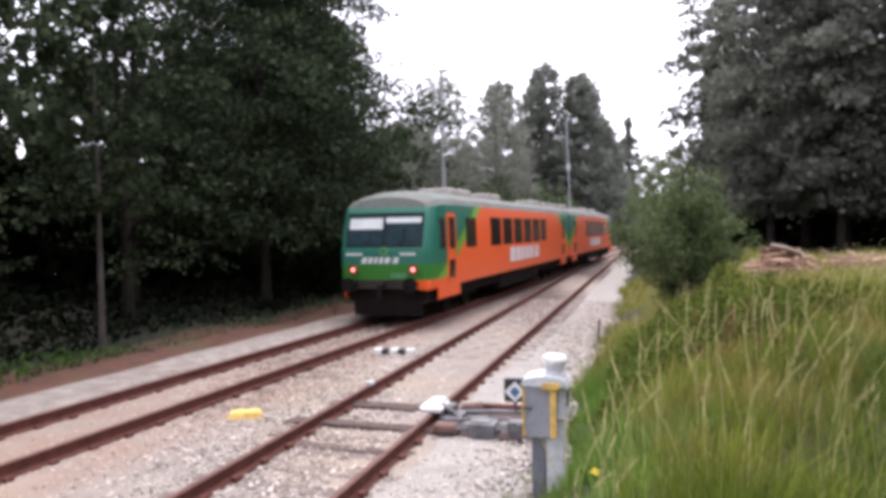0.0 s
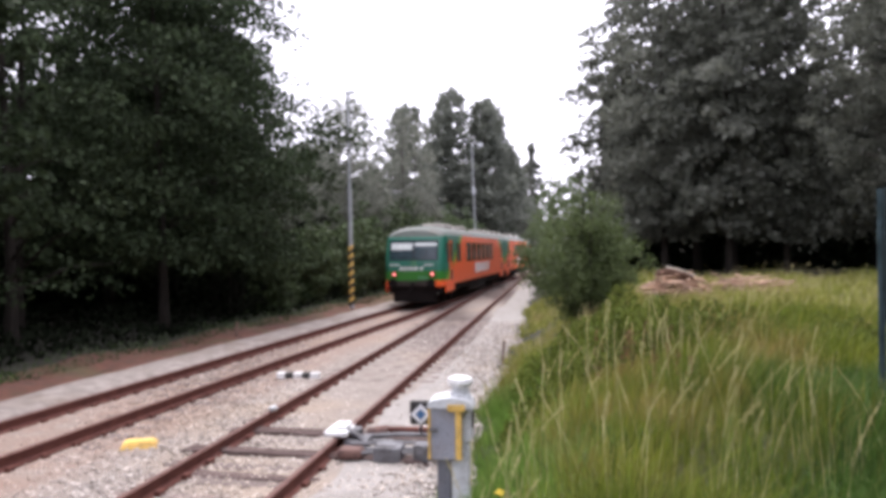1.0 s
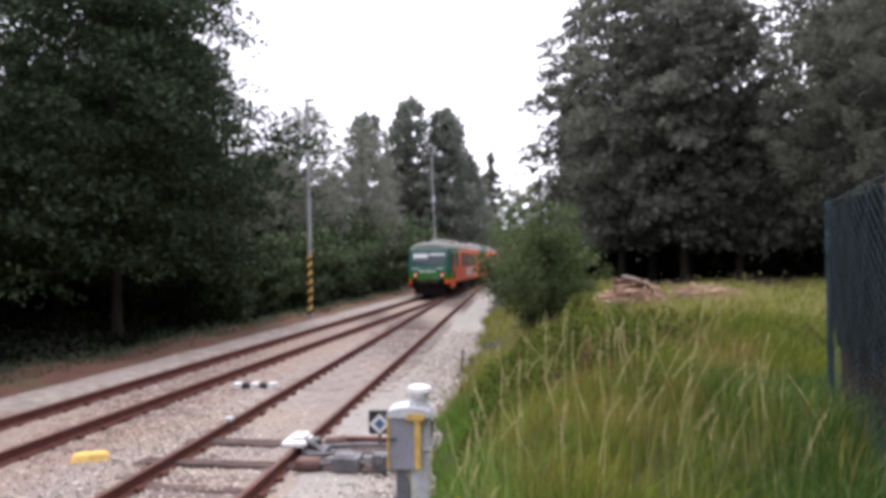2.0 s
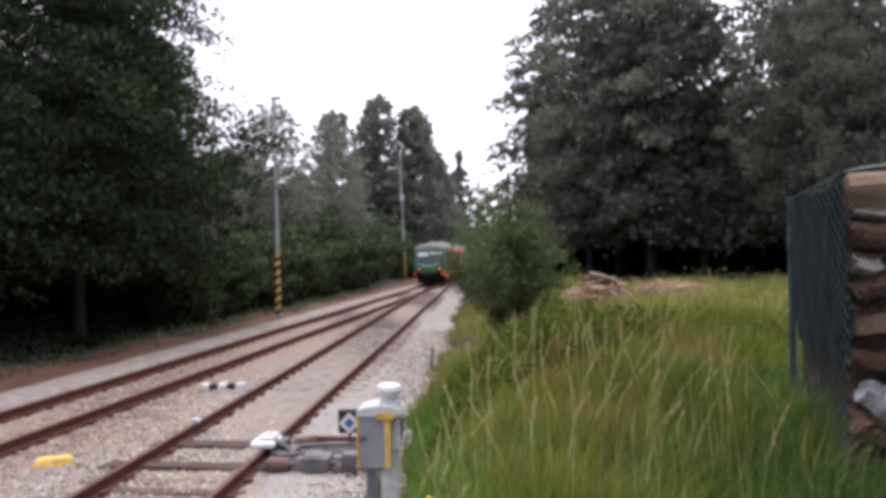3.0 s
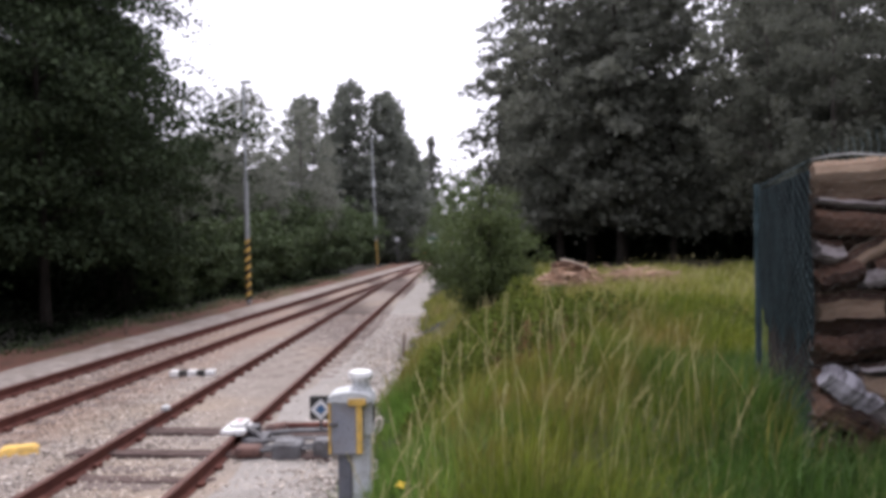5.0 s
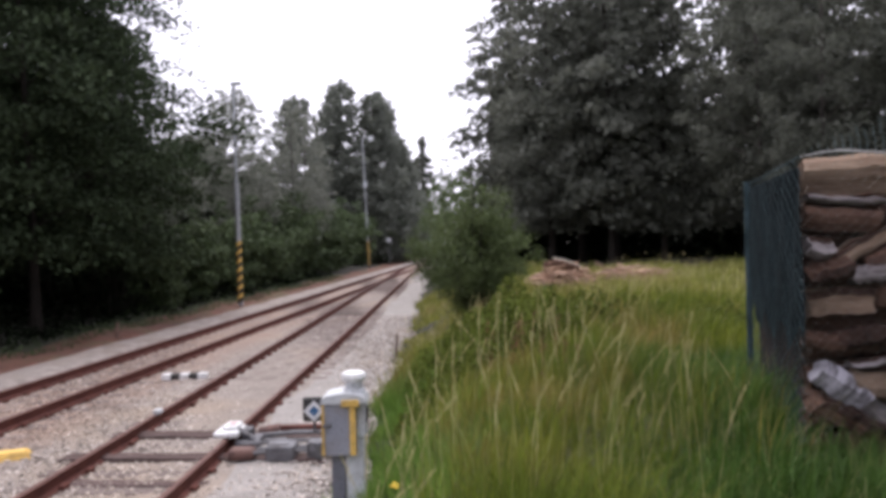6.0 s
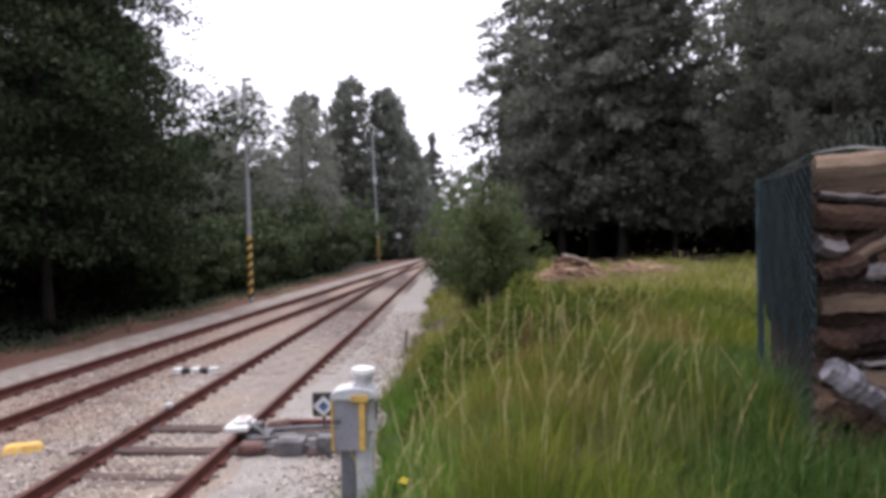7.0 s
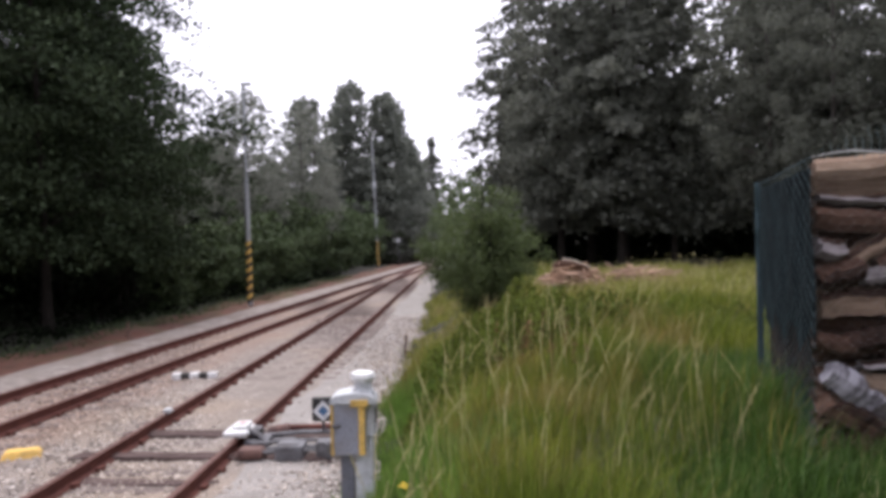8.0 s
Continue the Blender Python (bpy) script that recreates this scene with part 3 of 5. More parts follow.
rear_car = railcar()
front_car = copy_thing(rear_car, pose(MAIN_X, 2 * CAR + 0.5 + 18.9, 0, 0, 0, 180))


# ---------------------------------------------------------------- trees
def limbs(bm, rng, base, height, radius, n_limbs, reach, low=0.25, lean=0.0, up=0.5):
    """A tapered, slightly bent trunk with limbs; returns the limb ends."""
    bend = rng.normal(0, 0.02 * height, 2)
    spine = []
    for k in range(9):
        t = k / 8
        spine.append((base[0] + bend[0] * t * t + lean * t, base[1] + bend[1] * t * t, base[2] - 0.15 + (height * 0.95 + 0.15) * t))
    add_tube(bm, spine, [radius * (1.25 if k == 0 else 1) * (1 - 0.92 * (k / 8) ** 0.9) + 0.01 for k in range(9)], 8)
    tips = []
    for i in range(n_limbs):
        t = low + (0.95 - low) * (i + rng.random()) / n_limbs
        j = min(int(t * 8), 7)
        f = t * 8 - j
        p = Vector(spine[j]).lerp(Vector(spine[j + 1]), f)
        a = rng.random() * math.tau
        r = reach * (1 - 0.75 * max(0, t - 0.35) / 0.65) * rng.uniform(0.6, 1.1)
        q = p + Vector((math.cos(a) * r, math.sin(a) * r, r * up * rng.uniform(0.2, 1.2)))
        mid = p.lerp(q, 0.5) + Vector((0, 0, r * 0.1))
        r0 = radius * 0.35 * (1 - 0.7 * t)
        add_tube(bm, [p, mid, q], [r0, r0 * 0.6, r0 * 0.15], 5)
        tips.append(np.array([p, mid, q]))
    return tips


def tree(name, label, seed, height, spread, leaves, leaf_size, bark, leaf_mat, low=0.15, clumps=90, shape="round", radius=None, stems=1, boughs=0.0, clump=(0.11, 0.24)):
    rng = np.random.default_rng(seed)
    t = new(name)
    tagged(t, label, "tree")
    bm = bmesh.new()
    for s in range(stems):
        off = (0, 0, 0) if stems == 1 else (*rng.normal(0, 0.25, 2), 0)
        limbs(bm, rng, off, height * (1 if s == 0 else rng.uniform(0.6, 0.95)), (radius or height * 0.012), 26 if stems == 1 else 9, spread * 0.85, max(low, 0.1))
    part("trunk", bm, bark, t)
    # clumps of leaves round the limbs' ends, denser towards the outside of an uneven crown
    u = rng.random(clumps)
    h = low + (1 - low) * u
    if shape == "cone":
        rad = spread * (1.05 - (h - low) / (1 - low)) ** 0.8
    elif shape == "spire":
        rad = spread * np.clip(1.03 - u, 0.02, 1) ** 0.5 * np.clip(0.75 + 2.5 * u, 0.75, 1.0)
    elif shape == "column":
        rad = spread * np.sin(np.pi * np.clip(0.12 + 0.86 * u, 0, 1)) ** 0.45
    else:
        rad = spread * np.sin(np.pi * np.clip(0.16 + 0.82 * u, 0, 1)) ** 0.6
    a = rng.random(clumps) * math.tau
    lobe = 1 + 0.18 * np.sin(a * 3 + seed) + 0.14 * np.sin(a * 5 + h * 9)
    rr = rad * lobe * rng.random(clumps) ** 0.42
    c = np.stack([np.cos(a) * rr, np.sin(a) * rr, h * height * rng.uniform(0.96, 1.03, clumps)], -1)
    cs = spread * rng.uniform(*clump, clumps)
    if shape in ("column", "spire"):
        cs *= np.clip(1.35 - u, 0.55, 1.0)
    if shape == "stems":
        # clumps strung along arching stems, so that the outline breaks up
        k = rng.integers(0, 26, clumps)
        sa, sl, st = rng.random(26) * math.tau, rng.uniform(0.7, 1.05, 26), rng.uniform(0.05, 1.0, 26)
        along = rng.uniform(0.12, 1.0, clumps)
        out = spread * st[k] * np.sin(along * 1.5) * sl[k]
        c = np.stack([np.cos(sa[k]) * out, np.sin(sa[k]) * out, height * sl[k] * along * (1 - 0.42 * st[k] ** 2)], -1) + rng.normal(0, 0.08 * spread, (clumps, 3))
        c[:, 2] = np.abs(c[:, 2])
        cs = spread * rng.uniform(0.10, 0.22, clumps)
    w = cs ** 1.6
    pick = rng.choice(clumps, leaves, p=w / w.sum())
    d = rng.normal(size=(leaves, 3))
    d /= np.linalg.norm(d, axis=1)[:, None]
    d *= (rng.random((leaves, 1)) ** 0.45) * cs[pick][:, None] * np.array([1.05, 1.05, 0.8])
    if boughs:
        # long flat boughs that reach outwards and hang at the tip
        out = c[:, :2] / (np.linalg.norm(c[:, :2], axis=1)[:, None] + 1e-6)
        along = (d[:, :2] * out[pick]).sum(1)
        d[:, :2] += out[pick] * (along * 0.7)[:, None]
        d[:, 2] = d[:, 2] * 0.6 - boughs * along * np.where(along > 0, 0.75, 0.3)
    co = leaf_quads(rng, c[pick] + d, leaf_size)
    crown = new("crown", poly_mesh("crown", co, np.full(leaves, 4), leaf_mat))
    crown.parent = t
    return t


def ground_at(x, y):
    return float(land_z(x, y))


def put(proto, spots, first=True):
    """Stand the first tree and copies of it at spots of x, y, turn and size."""
    for i, (x, y, turn, size) in enumerate(spots):
        m = pose(x, y, ground_at(x, y), 0, 0, turn)
        if i == 0 and first:
            proto.matrix_basis = m @ Matrix.Scale(size, 4)
        else:
            keep = proto.scale.copy()
            proto.scale = (size, size, size)
            copy_thing(proto, m)
            proto.scale = keep


# forest on the far side of the main track
alder = tree("alder_tree", "tall dense dark green alder at the forest edge", 11, 14.0, 3.9, 30000, 0.165, M_BARK, M_LEAF_DARK, 0.16, 260, boughs=1.0, clump=(0.13, 0.27))
put(alder, [(-15.2, 8.6, 0, 1.0), (-14.0, 23.0, 130, 1.0), (-15.6, 4.0, 250, 1.05)])
alder_b = tree("alder_tree", "tall dense dark green alder with low hanging boughs", 12, 15.0, 4.15, 30000, 0.165, M_BARK, M_LEAF_DARK, 0.14, 260, boughs=1.0, clump=(0.13, 0.27))
put(alder_b, [(-14.6, 27.6, 200, 0.98), (-16.2, 32.0, 20, 0.80), (-21.0, 12.5, 310, 1.0), (-18.4, 26.5, 80, 1.0), (-20.0, 9.0, 170, 1.1), (-19.5, 33.0, 10, 0.9)])
thin_tree = tree("young_tree", "slender young tree with a pale bare trunk", 14, 8.0, 1.5, 2500, 0.2, M_PALEBARK, M_LEAF_DARK, 0.4, 60, radius=0.07)
put(thin_tree, [(-12.5, 13.7, 0, 1.0)])
airy = tree("alder_tree", "tall thin-crowned alder with sky showing through", 15, 13.0, 3.4, 8000, 0.15, M_BARK, M_LEAF_DARK, 0.12, 110, boughs=0.8)
put(airy, [(-14.6, 17.0, 0, 1.0), (-16.5, 19.5, 140, 0.95)])
birch = tree("birch_tree", "airy grey-green birch with gaps in its crown", 21, 14.0, 3.1, 11000, 0.17, M_PALEBARK, M_LEAF_HAZED, 0.2, 300, "column", clump=(0.10, 0.20))
put(birch, [(-16.5, 50.0, 0, 0.92), (-18.6, 57.0, 100, 1.0), (-15.2, 60.0, 200, 0.98), (-21.5, 62.0, 280, 1.0), (-19.0, 44.0, 60, 0.8), (-16.8, 70.0, 340, 1.0)])
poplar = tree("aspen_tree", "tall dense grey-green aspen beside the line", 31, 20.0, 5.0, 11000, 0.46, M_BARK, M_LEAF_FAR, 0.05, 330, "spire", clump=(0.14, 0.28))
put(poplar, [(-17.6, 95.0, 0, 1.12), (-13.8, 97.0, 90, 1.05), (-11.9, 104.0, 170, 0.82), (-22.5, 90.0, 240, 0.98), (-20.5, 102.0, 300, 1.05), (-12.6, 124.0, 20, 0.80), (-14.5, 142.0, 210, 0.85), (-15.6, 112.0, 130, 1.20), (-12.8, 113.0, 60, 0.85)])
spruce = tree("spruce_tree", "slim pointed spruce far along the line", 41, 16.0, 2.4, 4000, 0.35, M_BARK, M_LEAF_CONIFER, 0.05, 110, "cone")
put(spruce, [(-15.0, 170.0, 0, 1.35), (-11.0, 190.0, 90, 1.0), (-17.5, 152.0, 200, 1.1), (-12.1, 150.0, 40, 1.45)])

# forest behind the meadow
pine = tree("forest_tree", "tall dark forest tree behind the meadow", 51, 19.0, 3.5, 15000, 0.30, M_BARK, M_LEAF_CONIFER, 0.13, 300, "column", 0.2, boughs=0.9, clump=(0.18, 0.36))
put(pine, [(3.7, 44.0, 0, 0.98), (9.2, 40.5, 75, 0.76), (15.8, 38.0, 160, 0.80), (22.5, 37.0, 230, 1.05), (6.0, 49.0, 310, 1.1), (15.4, 47.0, 20, 1.05)])
pine_b = tree("forest_tree", "tall dark forest tree with a ragged crown", 52, 18.0, 3.2, 15000, 0.30, M_BARK, M_LEAF_CONIFER, 0.15, 300, "column", 0.18, boughs=0.9, clump=(0.18, 0.36))
put(pine_b, [(6.6, 41.0, 0, 1.08), (13.6, 37.5, 140, 0.95), (19.8, 38.5, 250, 0.85), (1.9, 52.0, 60, 0.98), (8.3, 50.0, 190, 1.15), (18.8, 45.0, 330, 0.95)])
side_birch = tree("birch_tree", "leaning birch with fine grey-green foliage at the meadow edge", 53, 15.0, 3.0, 13000, 0.165, M_PALEBARK, M_LEAF_CONIFER, 0.24, 260, "column", 0.12, clump=(0.10, 0.24))
put(side_birch, [(13.0, 30.5, 0, 0.95), (17.2, 30.0, 120, 1.1), (11.9, 34.0, 220, 1.0), (20.5, 33.0, 300, 1.2)])


def shrub(name, label, seed, height, spread, leaves, leaf_size, leaf_mat, clumps=60):
    return tagged(tree(name, label, seed, height, spread, leaves, leaf_size, M_BARK, leaf_mat, 0.04, clumps, "stems", 0.03, 5), category="shrub")


scrub = shrub("shrub", "dark green undergrowth shrub along the forest edge", 61, 4.2, 2.4, 5500, 0.16, M_LEAF_SHADE, 130)
put(scrub, [(-13.3, 30.0, 0, 0.9), (-13.6, 35.0, 60, 1.0), (-13.8, 40.0, 130, 1.15), (-14.0, 45.5, 210, 1.25), (-14.2, 51.0, 300, 1.35), (-14.5, 57.5, 30, 1.5),
            (-14.8, 64.0, 110, 1.55), (-14.8, 71.0, 190, 1.6), (-15.4, 78.5, 270, 1.65), (-15.0, 87.0, 10, 1.7), (-14.0, 96.0, 80, 1.6), (-13.4, 106.0, 160, 1.6), (-13.2, 118.0, 240, 1.7)])
# Added shrub whose light leaf colour stands for a sunlit patch
bright = shrub("shrub", "yellowish green shrub standing for a sunlit patch in the forest edge", 63, 4.4, 1.5, 3500, 0.15, M_LEAF_SAPLING, 110)
put(bright, [(-14.5, 41.0, 20, 1.0)])
scrub_b = shrub("shrub", "low shrub under the alders, shade painted into its leaves", 62, 2.2, 1.5, 2600, 0.14, M_LEAF_DEEP, 80)
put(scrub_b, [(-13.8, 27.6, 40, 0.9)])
bush = shrub("willow_bush", "rounded green willow bush on the grass bank", 71, 3.4, 1.65, 38000, 0.062, M_LEAF_BUSH, 700)
put(bush, [(-0.29, 18.6, 0, 0.95)])
sapling = tagged(tree("birch_sapling", "light green young birch beside the ballast", 72, 6.2, 1.6, 11000, 0.092, M_BIRCH, M_LEAF_SAPLING, 0.05, 260, "column", 0.05, 2), category="tree")
put(sapling, [(-1.72, 36.0, 0, 0.93), (-1.0, 40.5, 120, 0.85), (-2.0, 50.0, 240, 1.0), (-3.3, 60.0, 300, 1.2), (-1.15, 31.0, 60, 0.68)])


def woods(name, label, seed, n, size, place, material):
    rng = np.random.default_rng(seed)
    me = poly_mesh(name, leaf_quads(rng, place(rng, n), size), np.full(n, 4), material)
    return tagged(new(name, me), label, "woods", kind="stuff")


def left_mass(rng, n):
    y = rng.uniform(-14, 80, n)
    top = 8.5 - 0.045 * np.clip(y, 0, 80) + 1.5 * np.sin(y * 0.5)
    x = -21.5 - rng.random(n) * 6 - 0.5 * np.sin(y)
    top = np.where((y / -x > 0.92) & (y / -x < 1.25), 5.4, top)
    return np.stack([x, y, rng.random(n) ** 0.8 * top], -1)


def right_mass(rng, n):
    x = rng.uniform(0.5, 48, n)
    y = 53 + rng.random(n) * 6 - 0.28 * np.clip(x - 20, 0, 30)
    return np.stack([x, y, 0.9 + rng.random(n) ** 1.2 * (11 + 2 * np.sin(x * 0.6) - 3.0 * np.clip((x - 13) / 5, 0, 1))], -1)


def far_mass(rng, n):
    x = rng.uniform(-120, 140, n)
    y = 215 + rng.random(n) * 12
    return np.stack([x, y, rng.random(n) ** 0.8 * (11 + 2.5 * np.sin(x * 0.23) + 1.5 * np.sin(x * 0.61 + 1) + 5 * np.clip((-x - 20) / 30, 0, 1))], -1)


def left_shade_roof(rng, n):
    x = -20 - rng.random(n) * 26
    y = rng.uniform(-25, 75, n)
    gap = (y / -x > 0.88) & (y / -x < 1.30) & (rng.random(n) < 0.8)
    y = np.where(gap, y - 40, y)
    return np.stack([x, y, 5.5 + 0.12 * (-20 - x) + rng.random(n) * (6 - 0.03 * y) + np.sin(x + y * 0.4)], -1)


# Leaf roof added behind the front trees to block sky light from the interior
woods("far_woods", "added leaf canopy that keeps sky light out of the forest", 84, 26000, 1.0, left_shade_roof, M_LEAF_DARK)
def floor_mass(rng, n):
    x = -12.6 - 11 * rng.random(n)
    y = rng.uniform(-6, 62, n)
    h = (0.35 + 0.55 * np.clip((-12.6 - x) / 3, 0, 1)) * (0.7 + 0.5 * np.sin(x * 1.3 + y * 0.8) * np.sin(y * 0.5))
    return np.stack([x, y, land_z(x, y) + rng.random(n) * np.clip(h, 0.15, 2)], -1)


def grass_patch(rng, n):
    y = rng.uniform(5, 13.5, n)
    x = -11.3 - rng.random(n) ** 1.5 * 1.8
    return np.stack([x, y, land_z(x, y) + 0.03 + rng.random(n) * 0.22], -1)


tagged(woods("verge_grass", "green grass patch at the forest edge", 87, 1500, 0.08, grass_patch, M_LUSH_SHADE), category="grass")
woods("undergrowth", "low undergrowth on the forest floor, coloured near black as shade", 86, 24000, 0.2, floor_mass, M_LEAF_DEEP)


def unseen_mass(rng, n):
    """Unseen trees added all round behind the camera to dim low light; the track's corridor left open."""
    k = rng.random(n) < 0.55
    x = np.where(k, 17 + rng.random(n) * 6, rng.uniform(-2, 20, n))
    y = np.where(k, rng.uniform(-40, 24, n), -22 - rng.random(n) * 6)
    return np.stack([x, y, 0.9 + rng.random(n) * (14 + 1.5 * np.sin(x * 0.7 + y * 0.5))], -1)


# Made-up woods out of view, here only to block low sky light
woods("far_woods", "added unseen woods behind the camera that cut low sky light", 85, 18000, 1.3, unseen_mass, M_LEAF_DARK)
# Leaf backing for the forest's dark interior, its shade painted into the leaves
woods("far_woods", "dense foliage deep in the forest, coloured near black as shade", 81, 26000, 0.75, left_mass, M_LEAF_DEEP)
woods("far_woods", "dense foliage behind the meadow trees, coloured near black as shade", 82, 30000, 0.75, right_mass, M_LEAF_DEEP)
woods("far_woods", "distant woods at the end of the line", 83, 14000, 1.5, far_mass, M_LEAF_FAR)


# ---------------------------------------------------------------- meadow grass
def lush_depth(x, y):
    """Where the grass stays short and deep green: along the fence, where shade is painted in, and on the lower bank
    beside the ballast.
    """
    fence_side = np.minimum(x - 0.17 * y - 0.25 + 0.25 * np.sin(y * 1.9), 8.5 - y + 0.6 * np.sin(x * 3))
    bank = np.minimum(1.15 + 0.3 * np.sin(y * 1.3) - (x - foot_x(y)), np.minimum(y - 4.5, 13.0 - y))
    return np.maximum(fence_side, bank)


def on_bank(x, y):
    return x - foot_x(y) < 1.7


def tussocks(rng, count, each, spot, height, width, spread, droop=1.0):
    """Clumps of bent blades that lean out from their middle: corners, quads and triangles."""
    cx, cy, ch = spot(rng, count)
    k = np.repeat(np.arange(len(cx)), each)
    n = len(k)
    size = rng.uniform(0.6, 1.4, len(cx))[k]
    a = rng.random(n) * math.tau
    r = np.abs(rng.normal(0, 1, n)) * spread * size
    x, y = cx[k] + np.cos(a) * r, cy[k] + np.sin(a) * r
    x = np.maximum(x, foot_x(y) + 0.02)
    h = height * ch[k] * size ** 0.6 * rng.uniform(0.55, 1.2, n)
    b = a + rng.normal(0, 0.8, n)
    wind = np.array([0.10, -0.05])
    out = (np.stack([np.cos(b), np.sin(b)], -1) * rng.uniform(0.10, 0.55, n)[:, None] * droop + wind) * h[:, None]
    lean = np.concatenate([out, np.zeros((n, 1))], 1)
    base = np.stack([x, y, land_z(x, y) - 0.03], -1)
    c = rng.random(n) * math.tau
    w = np.stack([np.cos(c), np.sin(c), 0 * c], -1) * (width * rng.uniform(0.6, 1.3, n))[:, None]
    up = np.array([0, 0, 1.0])
    mid = base + lean * 0.35 + up * (h * 0.6)[:, None]
    tip = base + lean + up * (h * rng.uniform(0.72, 1.0, n))[:, None]
    co = np.stack([base - w, base + w, mid + w * 0.75, mid - w * 0.75, tip], 1).reshape(-1, 3)
    i = 5 * np.arange(n)[:, None]
    return co, i + np.array([0, 1, 2, 3]), i + np.array([3, 2, 4])


def sward(x1, y0, y1, lush=None, bank=None):
    """A stretch of the meadow from the foot of the bank to x1, with taller and lower patches."""
    def spot(rng, n):
        y = y0 + (y1 - y0) * rng.random(n)
        x0 = foot_x(y) + 0.05
        reach = x1 * np.clip(0.3 + 0.7 * y / y1, 0.3, 1) if y0 > 0 else x1
        x = x0 + (reach - x0) * rng.random(n)
        keep = np.ones(n, bool)
        if lush is not None:
            keep &= (np.where(y > 1.6, lush_depth(x, y) + rng.normal(0, 0.3, n), -1) > 0) == lush
        patch = 0.80 + 0.30 * np.sin(x * 1.1 + y * 0.5) * np.sin(y * 0.8 - x * 0.4) + 0.28 * np.sin(x * 2.7 - y * 1.5) * np.sin(y * 2.1 + x)
        if bank is not None:
            keep &= on_bank(x, y) == bank
        edge = np.clip((x - x0) / 0.6, 0.35, 1)
        return x[keep], y[keep], np.clip(patch * edge, 0.3, 1.3)[keep]
    return spot


def foot_tufts(rng, n):
    """Tufts that creep out on the ballast round the drive post."""
    y = rng.uniform(6.2, 8.6, n)
    return foot_x(y) + np.abs(rng.normal(0, 0.10, n)), y, rng.uniform(0.5, 1.1, n)


def grass(name, label, pieces, material):
    cs, quads, tris, k = [], [], [], 0
    for c, q, t in pieces:
        cs.append(c), quads.append(q + k), tris.append(t + k)
        k += len(c)
    c, q, t = np.concatenate(cs), np.concatenate(quads), np.concatenate(tris)
    me = bpy.data.meshes.new(name)
    me.vertices.add(len(c))
    me.vertices.foreach_set("co", c.astype(np.float32).ravel())
    loops = np.concatenate([q.ravel(), t.ravel()]).astype(np.int32)
    sizes = np.concatenate([np.full(len(q), 4), np.full(len(t), 3)])
    me.loops.add(len(loops))
    me.loops.foreach_set("vertex_index", loops)
    me.polygons.add(len(sizes))
    me.polygons.foreach_set("loop_start", np.concatenate(([0], np.cumsum(sizes)[:-1])).astype(np.int32))
    me.materials.append(material)
    me.update(calc_edges=True)
    return tagged(new(name, me), label, "grass", kind="stuff")


rng = np.random.default_rng(91)
grass("meadow_grass", "tall uncut green and yellowing meadow grass in tussocks", [
    tussocks(rng, 1500, 30, sward(5.0, 1.7, 8.0, False), 0.56, 0.0030, 0.10),
    tussocks(rng, 1700, 30, sward(8.0, 8.0, 17.0, False), 0.58, 0.0060, 0.15),
    tussocks(rng, 1300, 22, sward(6.0, -9.0, 1.9), 0.34, 0.007, 0.15)], M_GRASS)
grass("ripe_meadow_grass", "pale ripe grass on the far meadow", [
    tussocks(rng, 1800, 26, sward(21.0, 15.5, 37.0), 0.52, 0.012, 0.24, 0.8)], M_FAR_GRASS)
grass("lush_grass", "dense lush grass along the foot of the fence, colour darkened for shade", [
    tussocks(rng, 3300, 30, sward(6.5, 2.0, 11.0, True, False), 0.44, 0.0040, 0.12, 1.2)], M_LUSH_SHADE)
grass("bank_grass", "soft light green grass on the lower bank", [
    tussocks(rng, 3000, 30, sward(4.5, 3.0, 13.0, True, True), 0.50, 0.0040, 0.12, 1.3),
    tussocks(rng, 26, 26, foot_tufts, 0.30, 0.0035, 0.07, 1.2)], M_BANK)
grass("dry_grass", "bleached dry grass among the green", [
    tussocks(rng, 240, 9, sward(4.0, 2.8, 8.0, None), 0.58, 0.0010, 0.14, 1.0),
    tussocks(rng, 160, 8, sward(8.0, 8.0, 16.0, False), 0.70, 0.0019, 0.2, 0.8),
    tussocks(rng, 700, 12, sward(20.0, 16.0, 36.0), 0.60, 0.0075, 0.3, 0.6)], M_STRAW)


